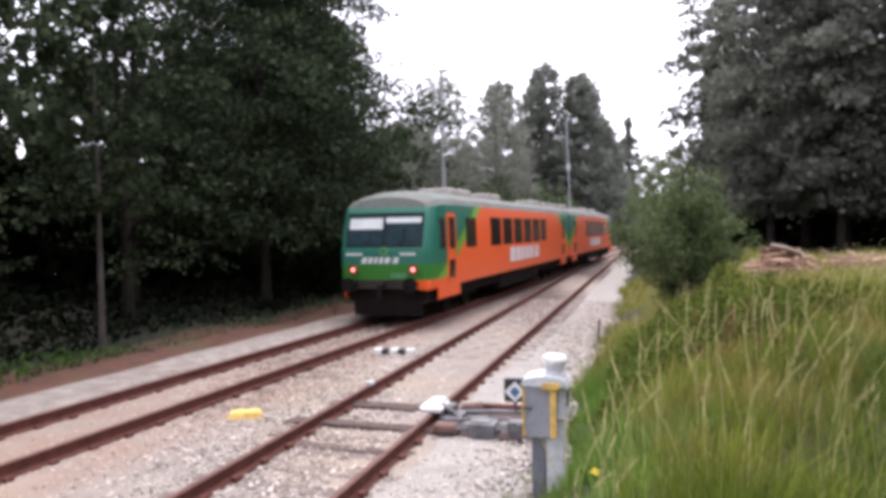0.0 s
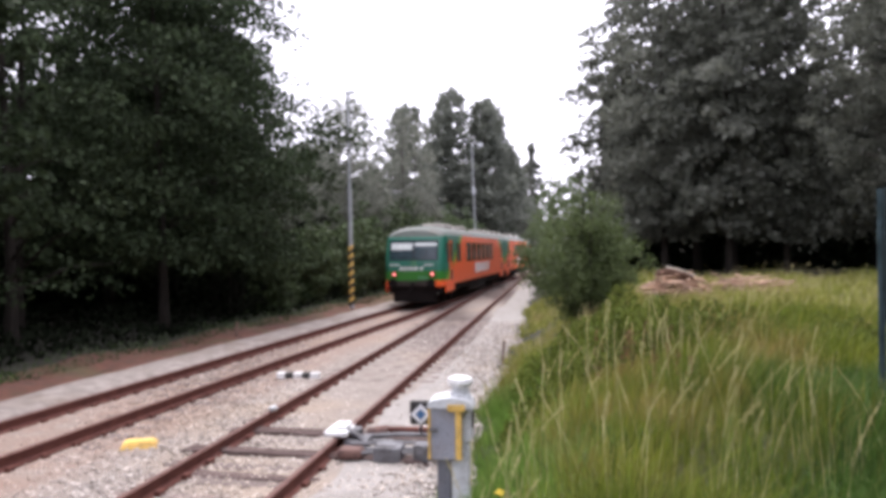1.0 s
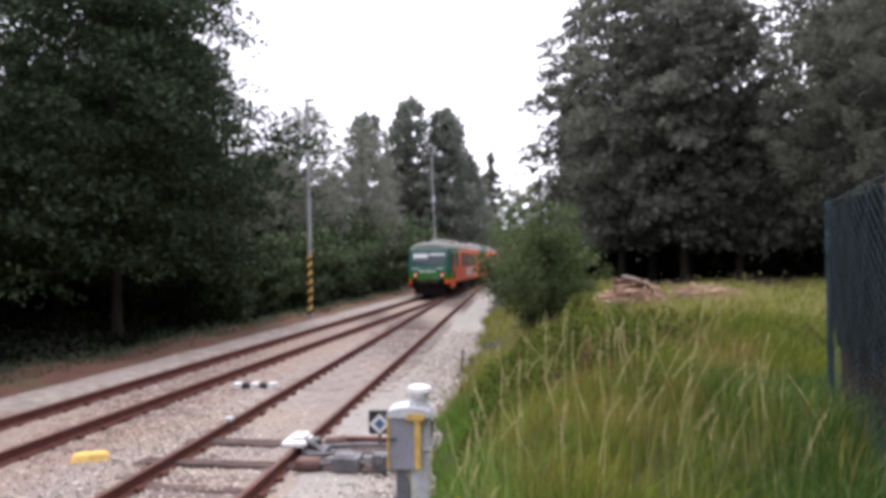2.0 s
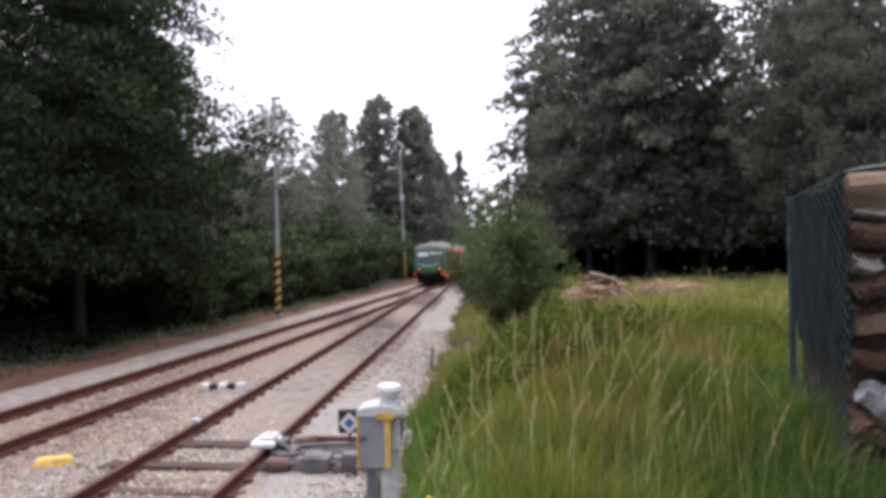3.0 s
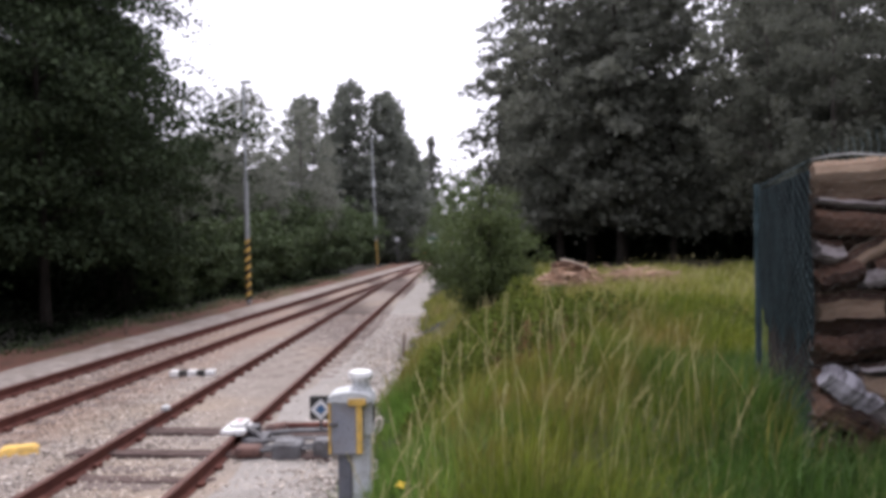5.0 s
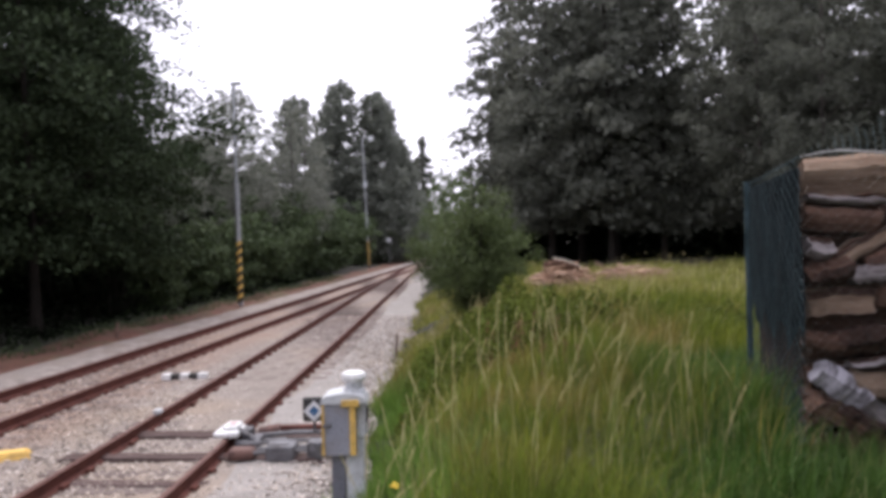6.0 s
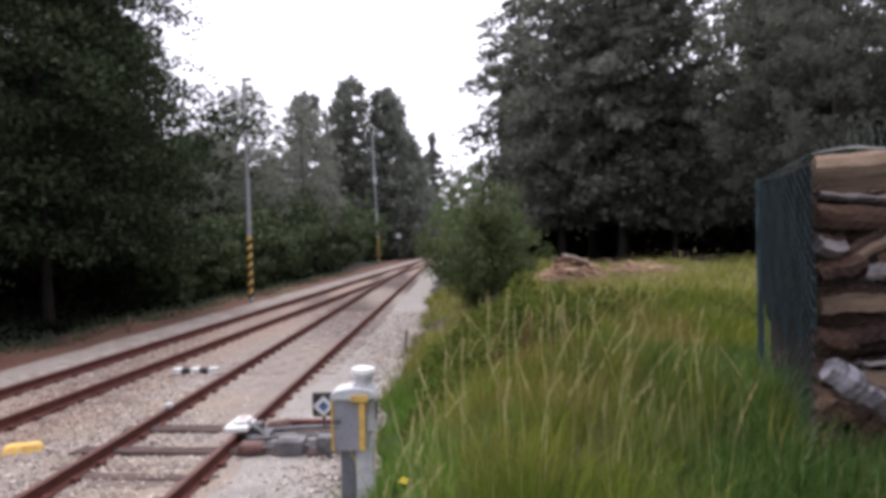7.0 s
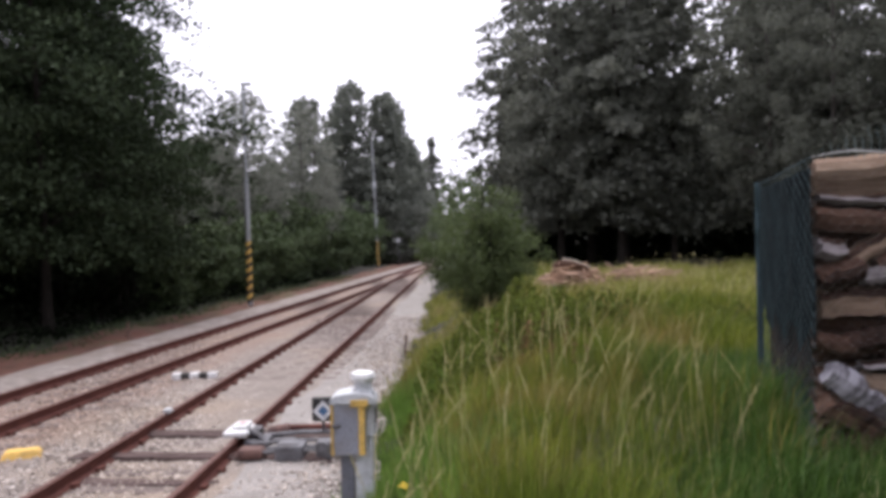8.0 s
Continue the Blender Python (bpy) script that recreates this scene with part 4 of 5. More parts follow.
def seed_stalks(rng, n):
    """Thin bent stalks with a narrow seed head, mostly standing in loose groups."""
    co, sizes = [], []
    groups = [(-0.35, 6.2), (0.15, 5.2), (0.55, 6.6), (0.9, 5.0), (1.0, 7.6), (0.2, 8.4), (-0.5, 4.6), (1.6, 8.8), (0.5, 4.2)]
    for i in range(n):
        if rng.random() < 0.62:
            gx0, gy0 = groups[int(rng.integers(len(groups)))]
            x, y = gx0 + rng.normal(0, 0.22), gy0 + rng.normal(0, 0.35)
        else:
            y = 3.4 + 12 * rng.random() ** 1.3
            x = float(foot_x(y)) + 0.3 + rng.random() * (0.36 * y + 1.3)
            if lush_depth(x, y) > 0.2 and rng.random() < 0.7:
                continue
        z = ground_at(x, y)
        h = rng.uniform(0.66, 1.15)
        a = rng.random() * math.tau
        lean = np.array([math.cos(a), math.sin(a), 0]) * h * abs(rng.normal(0.1, 0.2))
        nod = rng.uniform(0.0, 0.10)

        def at(t):
            return np.array([x, y, z]) + lean * t * t + np.array([0, 0, h * t]) + np.array([nod, 0, -nod * 0.6]) * max(0, t - 0.7) ** 2 * 8
        s = np.array([0.0014, 0.0006, 0]) * (0.7 + 0.04 * y)
        ts = [0, 0.3, 0.55, 0.75, 0.9, 1.0]
        for t0, t1 in zip(ts, ts[1:]):
            u, v = at(t0), at(t1)
            co += [u - s, u + s, v + s * 0.8, v - s * 0.8]
            sizes.append(4)
        head = rng.uniform(0.70, 0.84)
        fat = rng.uniform(0.6, 1.25)
        for k in range(22):
            t = head + (1.02 - head) * k / 21
            c = at(t) + rng.normal(0, 0.0045, 3) * fat * (1.35 - k / 20)
            d = rng.normal(0, 0.004, 3) + np.array([0, 0, 0.014])
            w = np.array([0.0017, 0.0009, 0]) * fat
            co += [c - d, c + w, c + d, c - w]
            sizes.append(4)
    return np.array(co), sizes


co, sizes = seed_stalks(np.random.default_rng(92), 130)
tagged(new("grass_stalks", poly_mesh("grass_stalks", co, sizes, M_STRAW)), "pale flowering grass stalks with seed heads", "grass", kind="stuff")


def weed_mound(rng, n):
    """Leaves of a dense bank of tall weeds, in rounded humps along the crest."""
    humps = [(0.1, 10.2, 0.7), (0.75, 10.8, 0.75), (-0.5, 9.3, 0.6), (1.5, 11.4, 0.7), (0.4, 12.2, 0.8), (2.3, 12.4, 0.6), (-0.6, 11.4, 0.65), (1.2, 13.2, 0.7), (3.4, 12.0, 0.5)]
    k = rng.integers(0, len(humps), n)
    h = np.array(humps)[k]
    d = rng.normal(size=(n, 3))
    d /= np.linalg.norm(d, axis=1)[:, None]
    d *= rng.random((n, 1)) ** 0.33
    x, y = h[:, 0] + d[:, 0] * 0.75, h[:, 1] + d[:, 1] * 0.75
    lump = 1 + 0.25 * np.sin(x * 7 + y * 3) + 0.2 * np.sin(y * 9 - x * 4)
    return np.stack([x, y, land_z(x, y) + 0.05 + np.abs(d[:, 2]) * h[:, 2] * 0.8 * lump], -1)


rng = np.random.default_rng(94)
tagged(new("weed_bank", poly_mesh("weed_bank", leaf_quads(rng, weed_mound(rng, 40000), 0.048, -2.0), np.full(40000, 4), M_OLIVE)), "dense olive green tall weeds on the crest of the bank", "weeds", kind="stuff")


def dock(rng, stems):
    """Rust-brown seed spikes of dock: small scales round upright stems."""
    c = []
    for i in range(stems):
        x, y = 0.35 + rng.normal(0, 0.35), 7.6 + rng.normal(0, 0.5)
        z, h = ground_at(x, y), rng.uniform(0.6, 0.85)
        for k in range(50):
            t = rng.uniform(0.55, 1.0)
            c.append((x + rng.normal(0, 0.014) + 0.05 * t * t, y + rng.normal(0, 0.014), z + h * t))
    return np.array(c)


c = dock(rng, 14)
tagged(new("dock_weeds", poly_mesh("dock_weeds", leaf_quads(rng, c, 0.020, -0.5), np.full(len(c), 4), M_DOCK)), "rust-brown dock seed spikes among the grass", "weeds", kind="stuff")

# small pale umbels at the far edge of the meadow
n = 150
y = rng.uniform(19, 29, n)
x = y * (0.23 + 0.09 * rng.normal(0, 0.55, n)) 
c = np.stack([x, y, land_z(x, y) + rng.uniform(0.55, 0.95, n)], -1)
tagged(new("meadow_flowers", poly_mesh("meadow_flowers", leaf_quads(rng, c, 0.045, 0), np.full(n, 4), M_STRAW)), "small pale flower heads above the far grass", "flowers", kind="stuff")

# weeds at the edge of the forest
rng = np.random.default_rng(95)
n = 9000
y = rng.uniform(4, 60, n)
x = -11.2 - np.abs(rng.normal(0, 0.8, n))
z = land_z(x, y) + 0.02
c = np.stack([x, y, z + rng.random(n) * 0.22 * np.clip((-10.8 - x), 0.1, 1)], -1)
tagged(new("weeds", poly_mesh("weeds", leaf_quads(rng, c, 0.06, -0.8), np.full(n, 4), M_LEAF_SHADE)), "low dark weeds and grass under the trees", "weeds", kind="stuff")

# ---------------------------------------------------------------- derailer, its indicator and its drive post
M_GREYPAINT = mat("grey_blue_paint", (0.30, 0.31, 0.36), (0.24, 0.25, 0.29), 3, 30, 0.5, bump=0.05, stain=(0.2, 0.17, 0.15), stain_scale=4, stain_amount=0.4)
M_DARKGREY = mat("dark_grey_paint", (0.17, 0.175, 0.205), (0.12, 0.125, 0.15), 3, 30, 0.55, bump=0.05, stain=(0.12, 0.1, 0.09), stain_scale=4, stain_amount=0.4)
M_PALEGREY = mat("pale_grey_paint", (0.60, 0.62, 0.64), (0.50, 0.52, 0.54), 3, 30, 0.55, bump=0.05, stain=(0.25, 0.22, 0.2), stain_scale=3, stain_amount=0.4)
M_YELLOW = mat("yellow_paint", (0.78, 0.51, 0.13), (0.66, 0.42, 0.10), 4, 30, 0.55, bump=0.05, stain=(0.3, 0.2, 0.08), stain_scale=5, stain_amount=0.5)
M_WHITEPAINT = mat("white_paint", (0.82, 0.82, 0.82), (0.7, 0.7, 0.7), 4, 30, 0.5, bump=0.05)
M_BLACKPAINT = mat("black_paint", (0.028, 0.026, 0.026), None, 4, 30, 0.55, bump=0.05)
M_BLUE = mat("blue_sign", (0.07, 0.19, 0.38), None, 4, 30, 0.5, bump=0)
M_IRON = mat("grimy_iron", (0.19, 0.19, 0.205), (0.10, 0.095, 0.10), 5, 40, 0.6, metal=0.4, bump=0.3)
M_RUSTBROWN = mat("rust_brown_iron", (0.16, 0.085, 0.07), (0.09, 0.05, 0.045), 6, 40, 0.8, bump=0.3)
M_STEEL = mat("galvanised_steel", (0.48, 0.50, 0.52), (0.38, 0.40, 0.42), 4, 30, 0.5, metal=0.4, bump=0.05)

post = new("derailer_drive_post")
post.matrix_basis = pose(-1.42, 7.4, 0.0, 0, 0, 4)
tagged(post, "grey and yellow drive cabinet on a steel post, white cap", "drive post")
part("stand", box(-0.14, -0.01, -0.03, 0.09, -0.35, 0.44, 0.01), M_DARKGREY, post, "blue-grey steel post")
part("back_plate", box(0.005, 0.18, -0.02, 0.14, -0.35, 0.62, 0.015), M_PALEGREY, post, "pale grey flat post behind the cabinet")
body = part("cabinet", box(-0.20, 0.10, -0.10, 0.20, 0.42, 0.94, 0.02), M_GREYPAINT, post, "blue-grey cabinet body")
bm = bmesh.new()
ring = []
for k in range(9):
    a = math.pi * k / 8
    ring.append((0.0 - 0.225 * math.cos(a), 0.93 + 0.10 * math.sin(a) ** 0.7))
fa = [bm.verts.new((px, -0.13, pz)) for px, pz in ring]
fb = [bm.verts.new((px, 0.23, pz)) for px, pz in ring]
bm.faces.new(fa)
bm.faces.new(fb[::-1])
for i in range(8):
    bm.faces.new((fa[i + 1], fa[i], fb[i], fb[i + 1]))
bm.faces.new((fa[0], fa[8], fb[8], fb[0]))
bmesh.ops.recalc_face_normals(bm, faces=bm.faces)
part("hood", bm, M_PALEGREY, post, "pale rounded metal hood")
part("cover_strip", box(-0.02, 0.15, -0.145, 0.0, 0.90, 0.97, 0.01), M_YELLOW, post, "yellow cover strip")
part("edge_strip", box(0.055, 0.115, -0.125, -0.09, 0.43, 0.91, 0.008), M_YELLOW, post, "yellow edge strip")
part("edge_strip", box(-0.215, -0.19, -0.112, -0.08, 0.43, 0.95, 0.006), M_YELLOW, post, "thin yellow edge strip")
part("side_case", box(0.098, 0.205, -0.04, 0.20, 0.58, 0.94, 0.02), M_PALEGREY, post, "pale grey side case")
part("latch", box(0.20, 0.225, -0.02, 0.02, 0.72, 0.88, 0.006), M_BLACKPAINT, post)
part("bolt", tube([(-0.20, -0.115, 0.72), (-0.12, -0.115, 0.72)], 0.018, 8), M_IRON, post)
part("collar", tube([(0.09, 0.05, 1.0), (0.09, 0.05, 1.05)], [0.12, 0.10], 16), M_PALEGREY, post)
part("neck", tube([(0.09, 0.05, 0.98), (0.09, 0.05, 1.13)], 0.085, 16), M_PALEGREY, post)
part("cap", tube([(0.09, 0.05, 1.12), (0.09, 0.05, 1.16), (0.09, 0.05, 1.20), (0.09, 0.05, 1.215)], [0.10, 0.125, 0.115, 0.07], 20), M_WHITEPAINT, post, "round white cap")

ind = new("derailer_indicator")
ind.matrix_basis = pose(-1.80, 7.72, -0.09, 0, 0, 6)
tagged(ind, "black square indicator with white diamond and blue centre", "signal")
part("plate", box(-0.115, 0.115, 0.0, 0.04, 0.75, 1.00, 0.018), M_BLACKPAINT, ind, "black plate with rounded corners")


def diamond(r, y0, y1, cz):
    bm = bmesh.new()
    q = [(0, cz - r), (r, cz), (0, cz + r), (-r, cz)]
    a = [bm.verts.new((px, y0, pz)) for px, pz in q]
    b = [bm.verts.new((px, y1, pz)) for px, pz in q]
    bm.faces.new(a)
    for i in range(4):
        bm.faces.new((a[i], b[i], b[(i + 1) % 4], a[(i + 1) % 4]))
    return bm


part("diamond", diamond(0.105, -0.006, 0.004, 0.86), M_WHITEPAINT, ind, "white diamond")
part("centre", diamond(0.056, -0.010, 0.002, 0.86), M_BLUE, ind, "blue diamond centre")
part("stem", tube([(0, 0.02, 0.76), (0, 0.02, 0.66), (0.1, 0.0, 0.63), (0.30, -0.2, 0.63)], 0.02, 8), M_IRON, ind, "bent iron stem bolted to the drive cabinet")

flower = new("wildflower")
flower.matrix_basis = pose(-0.72, 5.6, ground_at(-0.72, 5.6))
tagged(flower, "yellow flowering weed in the grass beside the post", "wildflower")
top = 0.66 - ground_at(-0.72, 5.6)
part("stem", tube([(0, 0, -0.05), (0.01, 0, top * 0.5), (0.0, 0.01, top)], 0.004, 5), M_LUSH_SHADE, flower, "thin green stem")
M_PETAL = mat("yellow_petal", (0.75, 0.55, 0.03), (0.65, 0.45, 0.03), 8, 40, 0.6, bump=0, translucent=0.2)
for k in range(7):
    a = k * 0.9
    bm = tube([(0, 0, 0), (0, 0, 0.008), (0, 0, 0.012)], [0.006, 0.016, 0.010], 8)
    bmesh.ops.transform(bm, matrix=Matrix.Translation((0.03 * math.cos(a) * (k > 0), 0.03 * math.sin(a) * (k > 0), top + 0.01 * (k % 3))), verts=bm.verts)
    part("blossom", bm, M_PETAL, flower, "small yellow blossom")

# long timbers under the derailer, split along the grain
def timber_mesh(seed, x0, x1, top):
    rng = np.random.default_rng(seed)
    us = np.linspace(x0, x1, 30)
    vs = np.array([-0.135, -0.13, -0.085, -0.078, -0.03, -0.022, 0.03, 0.038, 0.09, 0.097, 0.13, 0.135])
    groove = np.array([-0.10, -0.012, 0.0, -0.022, 0.0, -0.018, 0.002, -0.024, 0.0, -0.02, -0.010, -0.10])
    wave = np.cumsum(rng.normal(0, 0.0022, (30, 12)), 0)
    co = np.empty((30, 12, 3))
    co[..., 0] = us[:, None] + rng.normal(0, 0.012, (30, 12)) * ((us == x0) | (us == x1))[:, None]
    co[..., 1] = vs[None] + wave * 1.5
    co[..., 2] = top + groove[None] * rng.uniform(0.3, 1.5, (30, 12)) + wave * 0.8
    co[[0, -1], :, 2] -= 0.06
    return grid_mesh("timber", co, M_SLEEPER_DARK, False)


for k, (y0, xa, xb) in enumerate(((9.42, -1.35, 2.1), (10.52, -1.15, 2.3), (8.42, -0.9, 1.0))):
    me = timber_mesh(200 + k, xa, xb, -0.128 if k < 2 else -0.163)
    me.polygons.foreach_set("use_smooth", [False] * len(me.polygons))
    tb = tagged(new("timber", me), "cracked purple-brown tarred timber under the derailer" if k < 2 else "half-buried grey-brown timber between the rails", "timber")
    tb.matrix_basis = pose(branch_x(y0), y0, 0, 0, 0, (-2.0, -2.5, -3)[k])

der = new("derailer")
RX = branch_x(9.9) + GAUGE / 2
der.matrix_basis = pose(RX, 9.9, 0, 0, 0, 3)
tagged(der, "iron derailer with a white shoe lying on the rail", "derailer")
bm = bmesh.new()
add_box(bm, -0.16, 0.16, -0.26, 0.22, 0.005, 0.085, 0.03)
add_box(bm, -0.07, 0.13, -0.16, 0.16, 0.08, 0.145, 0.03)
part("shoe", bm, M_WHITEPAINT, der, "white-painted derailing shoe")
part("red_mark", box(-0.01, 0.09, -0.10, 0.06, 0.138, 0.150, 0.004), mat("faded_red", (0.60, 0.36, 0.38), None, 4, 30, 0.6, bump=0), der)
bm = bmesh.new()
add_box(bm, 0.10, 0.40, -0.20, 0.20, -0.14, -0.04, 0.02)
add_box(bm, 0.16, 0.30, -0.10, 0.10, -0.05, 0.09, 0.03)
add_tube(bm, [(0.12, -0.08, 0.08), (0.30, -0.14, 0.0), (0.42, -0.2, -0.1)], [0.04, 0.035, 0.03], 8)
part("hinge", bm, M_IRON, der, "grey iron hinge block")
for yy, r in ((-0.72, 0.022), (-0.56, 0.028), (-0.22, 0.022), (0.2, 0.03)):
    part("rod", tube([(0.2, yy, -0.08), (0.8, yy + 0.04, -0.05), (1.6, yy + 0.06, -0.06)], r, 10), M_IRON, der, "iron drive rod")
part("cover", box(0.16, 0.48, -0.76, -0.52, -0.15, -0.01, 0.05), M_RUSTBROWN, der, "rust-brown rounded cover")
part("pivot", tube([(0.30, 0.30, -0.06), (0.58, 0.34, -0.02)], 0.075, 10), M_RUSTBROWN, der, "rust-brown pivot sleeve")
part("foot", box(0.10, 0.7, 0.1, 0.2, -0.17, -0.1, 0.01), M_IRON, der)
part("gear_box", box(0.62, 0.98, -0.74, -0.44, -0.18, 0.02, 0.03), M_IRON, der, "grey cast gear box")
part("gear_lid", box(0.64, 0.90, -0.70, -0.50, 0.015, 0.035, 0.01), M_IRON, der, "grimy lid of the gear box")
part("bracket", box(1.12, 1.32, -0.70, -0.48, -0.18, 0.05, 0.03), M_IRON, der)
part("flange", tube([(1.22, -0.76, 0.0), (1.22, -0.68, 0.0)], 0.06, 10), M_IRON, der)
part("drive_bar", box(0.35, 1.75, 0.52, 0.64, -0.10, -0.03, 0.015), M_RAIL, der, "rust-brown drive bar")

clip_ = tagged(obj_from("rail_marker", box(-0.05, 0.05, -0.07, 0.07, 0.0, 0.075, 0.02), M_PALEGREY), "small pale marker clamped on the rail", "marker")
clip_.matrix_basis = pose(branch_x(11.2) - GAUGE / 2 + 0.03, 11.2, -0.006)

# fouling point marker between the tracks
foul = new("fouling_marker")
foul.matrix_basis = pose(-6.17, 15.22, -0.17, 0, 0, 5)
tagged(foul, "low concrete beam painted in white and black blocks", "marker")
for k in range(5):
    a = -0.45 + k * 0.18
    part("block", box(a, a + 0.178, -0.09, 0.09, -0.03, 0.10, 0.012), M_WHITEPAINT if k % 2 == 0 else M_BLACKPAINT, foul, "white block" if k % 2 == 0 else "black block")

yel = new("yellow_marker")
yel.matrix_basis = pose(-6.2, 9.55, -0.17, 0, 0, 25)
tagged(yel, "low yellow cover box on the ballast", "marker")
bm = box(-0.25, 0.25, -0.17, 0.17, -0.05, 0.065, 0.0)
for v in bm.verts:
    if v.co.z > 0:
        v.co.x *= 0.8
        v.co.y *= 0.75
bmesh.ops.bevel(bm, geom=list(bm.edges), offset=0.02, segments=2, affect='EDGES')
part("lid", bm, M_YELLOW, yel, "bright yellow lid")
part("plinth", box(-0.2, 0.2, -0.14, 0.14, -0.08, -0.02, 0.005), M_BALLAST, yel)


# ---------------------------------------------------------------- poles
def lamp_pole(label, base, height, lean, arm):
    p = new("lamp_pole")
    p.matrix_basis = pose(*base, 0, lean, 0)
    tagged(p, label, "lamp pole", group="poles along the track")
    part("shaft", tube([(0, 0, -0.2), (0, 0, 5.3)], [0.105, 0.095], 14), M_STEEL, p, "galvanised steel shaft")
    part("upper_shaft", tube([(0, 0, 5.25), (0, 0, 5.4), (0, 0, height)], [0.09, 0.055, 0.045], 12), M_STEEL, p)
    part("collar", tube([(0, 0, 5.2), (0, 0, 5.36)], 0.115, 12), M_STEEL, p)
    n = 14
    for k in range(n):
        z0, z1 = 0.05 + 2.65 * k / n, 0.05 + 2.65 * (k + 1) / n
        bm = bmesh.new()
        rings = []
        for zz in (z0, z1):
            rings.append([bm.verts.new((0.114 * math.cos(i * math.tau / 14), 0.114 * math.sin(i * math.tau / 14),
                                        min(max(zz + 0.09 * math.cos(i * math.tau / 14), 0.02), 2.72))) for i in range(14)])
        for i in range(14):
            bm.faces.new((rings[0][i], rings[0][(i + 1) % 14], rings[1][(i + 1) % 14], rings[1][i]))
        part("band", bm, M_YELLOW if k % 2 else M_BLACKPAINT, p, "slanted yellow band" if k % 2 else "slanted black band")
    if arm:
        part("arm", tube([(0, 0, height - 0.1), (0.25, 0, height + 0.12), (0.8, 0, height + 0.15)], 0.035, 8), M_STEEL, p)
        part("lamp_head", box(0.65, 1.15, -0.14, 0.14, height - 0.22, height + 0.2, 0.06), M_PALEGREY, p, "pale lamp head")
        part("clamp", box(-0.16, 0.16, -0.16, 0.16, height * 0.62, height * 0.62 + 0.7, 0.04), M_STEEL, p)
    else:
        part("lamp_head", box(-0.12, 0.35, -0.1, 0.1, height - 0.08, height + 0.08, 0.04), M_PALEGREY, p, "pale lamp head")
    return p


lamp_pole("galvanised lamp pole with yellow and black striped foot", (-10.67, 32.6, 0), 9.5, -0.5, False)
lamp_pole("tall lamp pole with arm and striped foot beside the line", (-12.3, 79.6, 0), 13.4, -1.8, True)

sign = new("line_sign")
sign.matrix_basis = pose(-11.5, 90.0, 0)
tagged(sign, "small pale sign on a thin post", "sign")
part("post", tube([(0, 0, -0.2), (0, 0, 3.1)], 0.05, 8), M_IRON, sign)
part("board", box(-0.27, 0.27, -0.08, -0.05, 2.62, 3.1, 0.01), M_PALEGREY, sign, "pale square board")

M_STAKE = mat("weathered_wood_stake", (0.2, 0.13, 0.10), (0.12, 0.08, 0.06), 5, 30, 0.9, bump=0.4)
for sx, sy, sh, sr in ((-10.69, 21.5, 0.48, 0.05), (-2.2, 18.0, 0.42, 0.03)):
    st = tagged(obj_from("stake", tube([(0, 0, -0.3), (0.01, 0, sh * 0.6), (0.015, 0.01, sh)], [sr, sr, sr * 0.9], 8), M_STAKE), "short weathered wooden stake beside the track", "stake")
    st.matrix_basis = pose(sx, sy, -0.1, 2, 3, 0)

# ---------------------------------------------------------------- brush heap in the meadow
WOOD = dict(fine=45, rough=0.88, bump=0.6, stretch=(0.7, 7, 7), object_random=0.2, stain_scale=3, spec=0.15)
M_TANWOOD = mat("dry_split_wood", (0.29, 0.212, 0.155), (0.19, 0.132, 0.095), 5, stain=(0.15, 0.09, 0.065), stain_amount=0.6, **WOOD)
M_BROWNWOOD = mat("brown_split_wood", (0.175, 0.102, 0.073), (0.095, 0.055, 0.041), 5, stain=(0.07, 0.04, 0.033), stain_amount=0.7, **WOOD)
M_GREYWOOD = mat("greyed_wood_face", (0.36, 0.325, 0.33), (0.20, 0.175, 0.175), 5, stain=(0.12, 0.09, 0.08), stain_amount=0.6, **WOOD)
M_BIRCHLOG = mat("birch_log_bark", (0.50, 0.48, 0.53), (0.30, 0.28, 0.31), 4, fine=25, rough=0.8, bump=0.4, stretch=(5, 1, 1), stain=(0.05, 0.045, 0.045), stain_scale=5, stain_amount=0.8, spec=0.2)
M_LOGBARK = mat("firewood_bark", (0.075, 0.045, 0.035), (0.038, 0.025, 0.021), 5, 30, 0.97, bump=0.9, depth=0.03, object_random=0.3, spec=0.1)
M_STICK = mat("cut_branch", (0.50, 0.35, 0.25), (0.32, 0.20, 0.14), 3, 20, 0.9, bump=0.3, island=0.45)


M_PALESTICK = mat("peeled_stick", (0.72, 0.66, 0.58), (0.6, 0.53, 0.45), 4, 30, 0.8, bump=0.1)


def heap(label, seed, cx, cy, rx, ry, h, n, length, rad):
    rng = np.random.default_rng(seed)
    bm = bmesh.new()
    for i in range(n):
        a, r = rng.random() * math.tau, rng.random() ** 0.6
        x, y = rx * r * math.cos(a), ry * r * math.sin(a)
        z = h * (1 - r * r) * rng.uniform(0.2, 1.0) + 0.03
        b, e = rng.random() * math.tau, rng.normal(0, 0.17)
        l = length * rng.uniform(0.4, 1.2)
        d = Vector((math.cos(b) * math.cos(e), math.sin(b) * math.cos(e), math.sin(e))) * l / 2
        c = Vector((x, y, z))
        w = rad * rng.uniform(0.5, 1.5)
        add_tube(bm, [c - d, c + Vector(rng.normal(0, 0.03, 3)), c + d], [w, w * 0.8, w * 0.4], 5)
    ob = tagged(obj_from("brush_heap", bm, M_STICK), label, "brush heap", kind="stuff")
    ob.matrix_basis = pose(cx, cy, ground_at(cx, cy) + 0.12)
    return ob


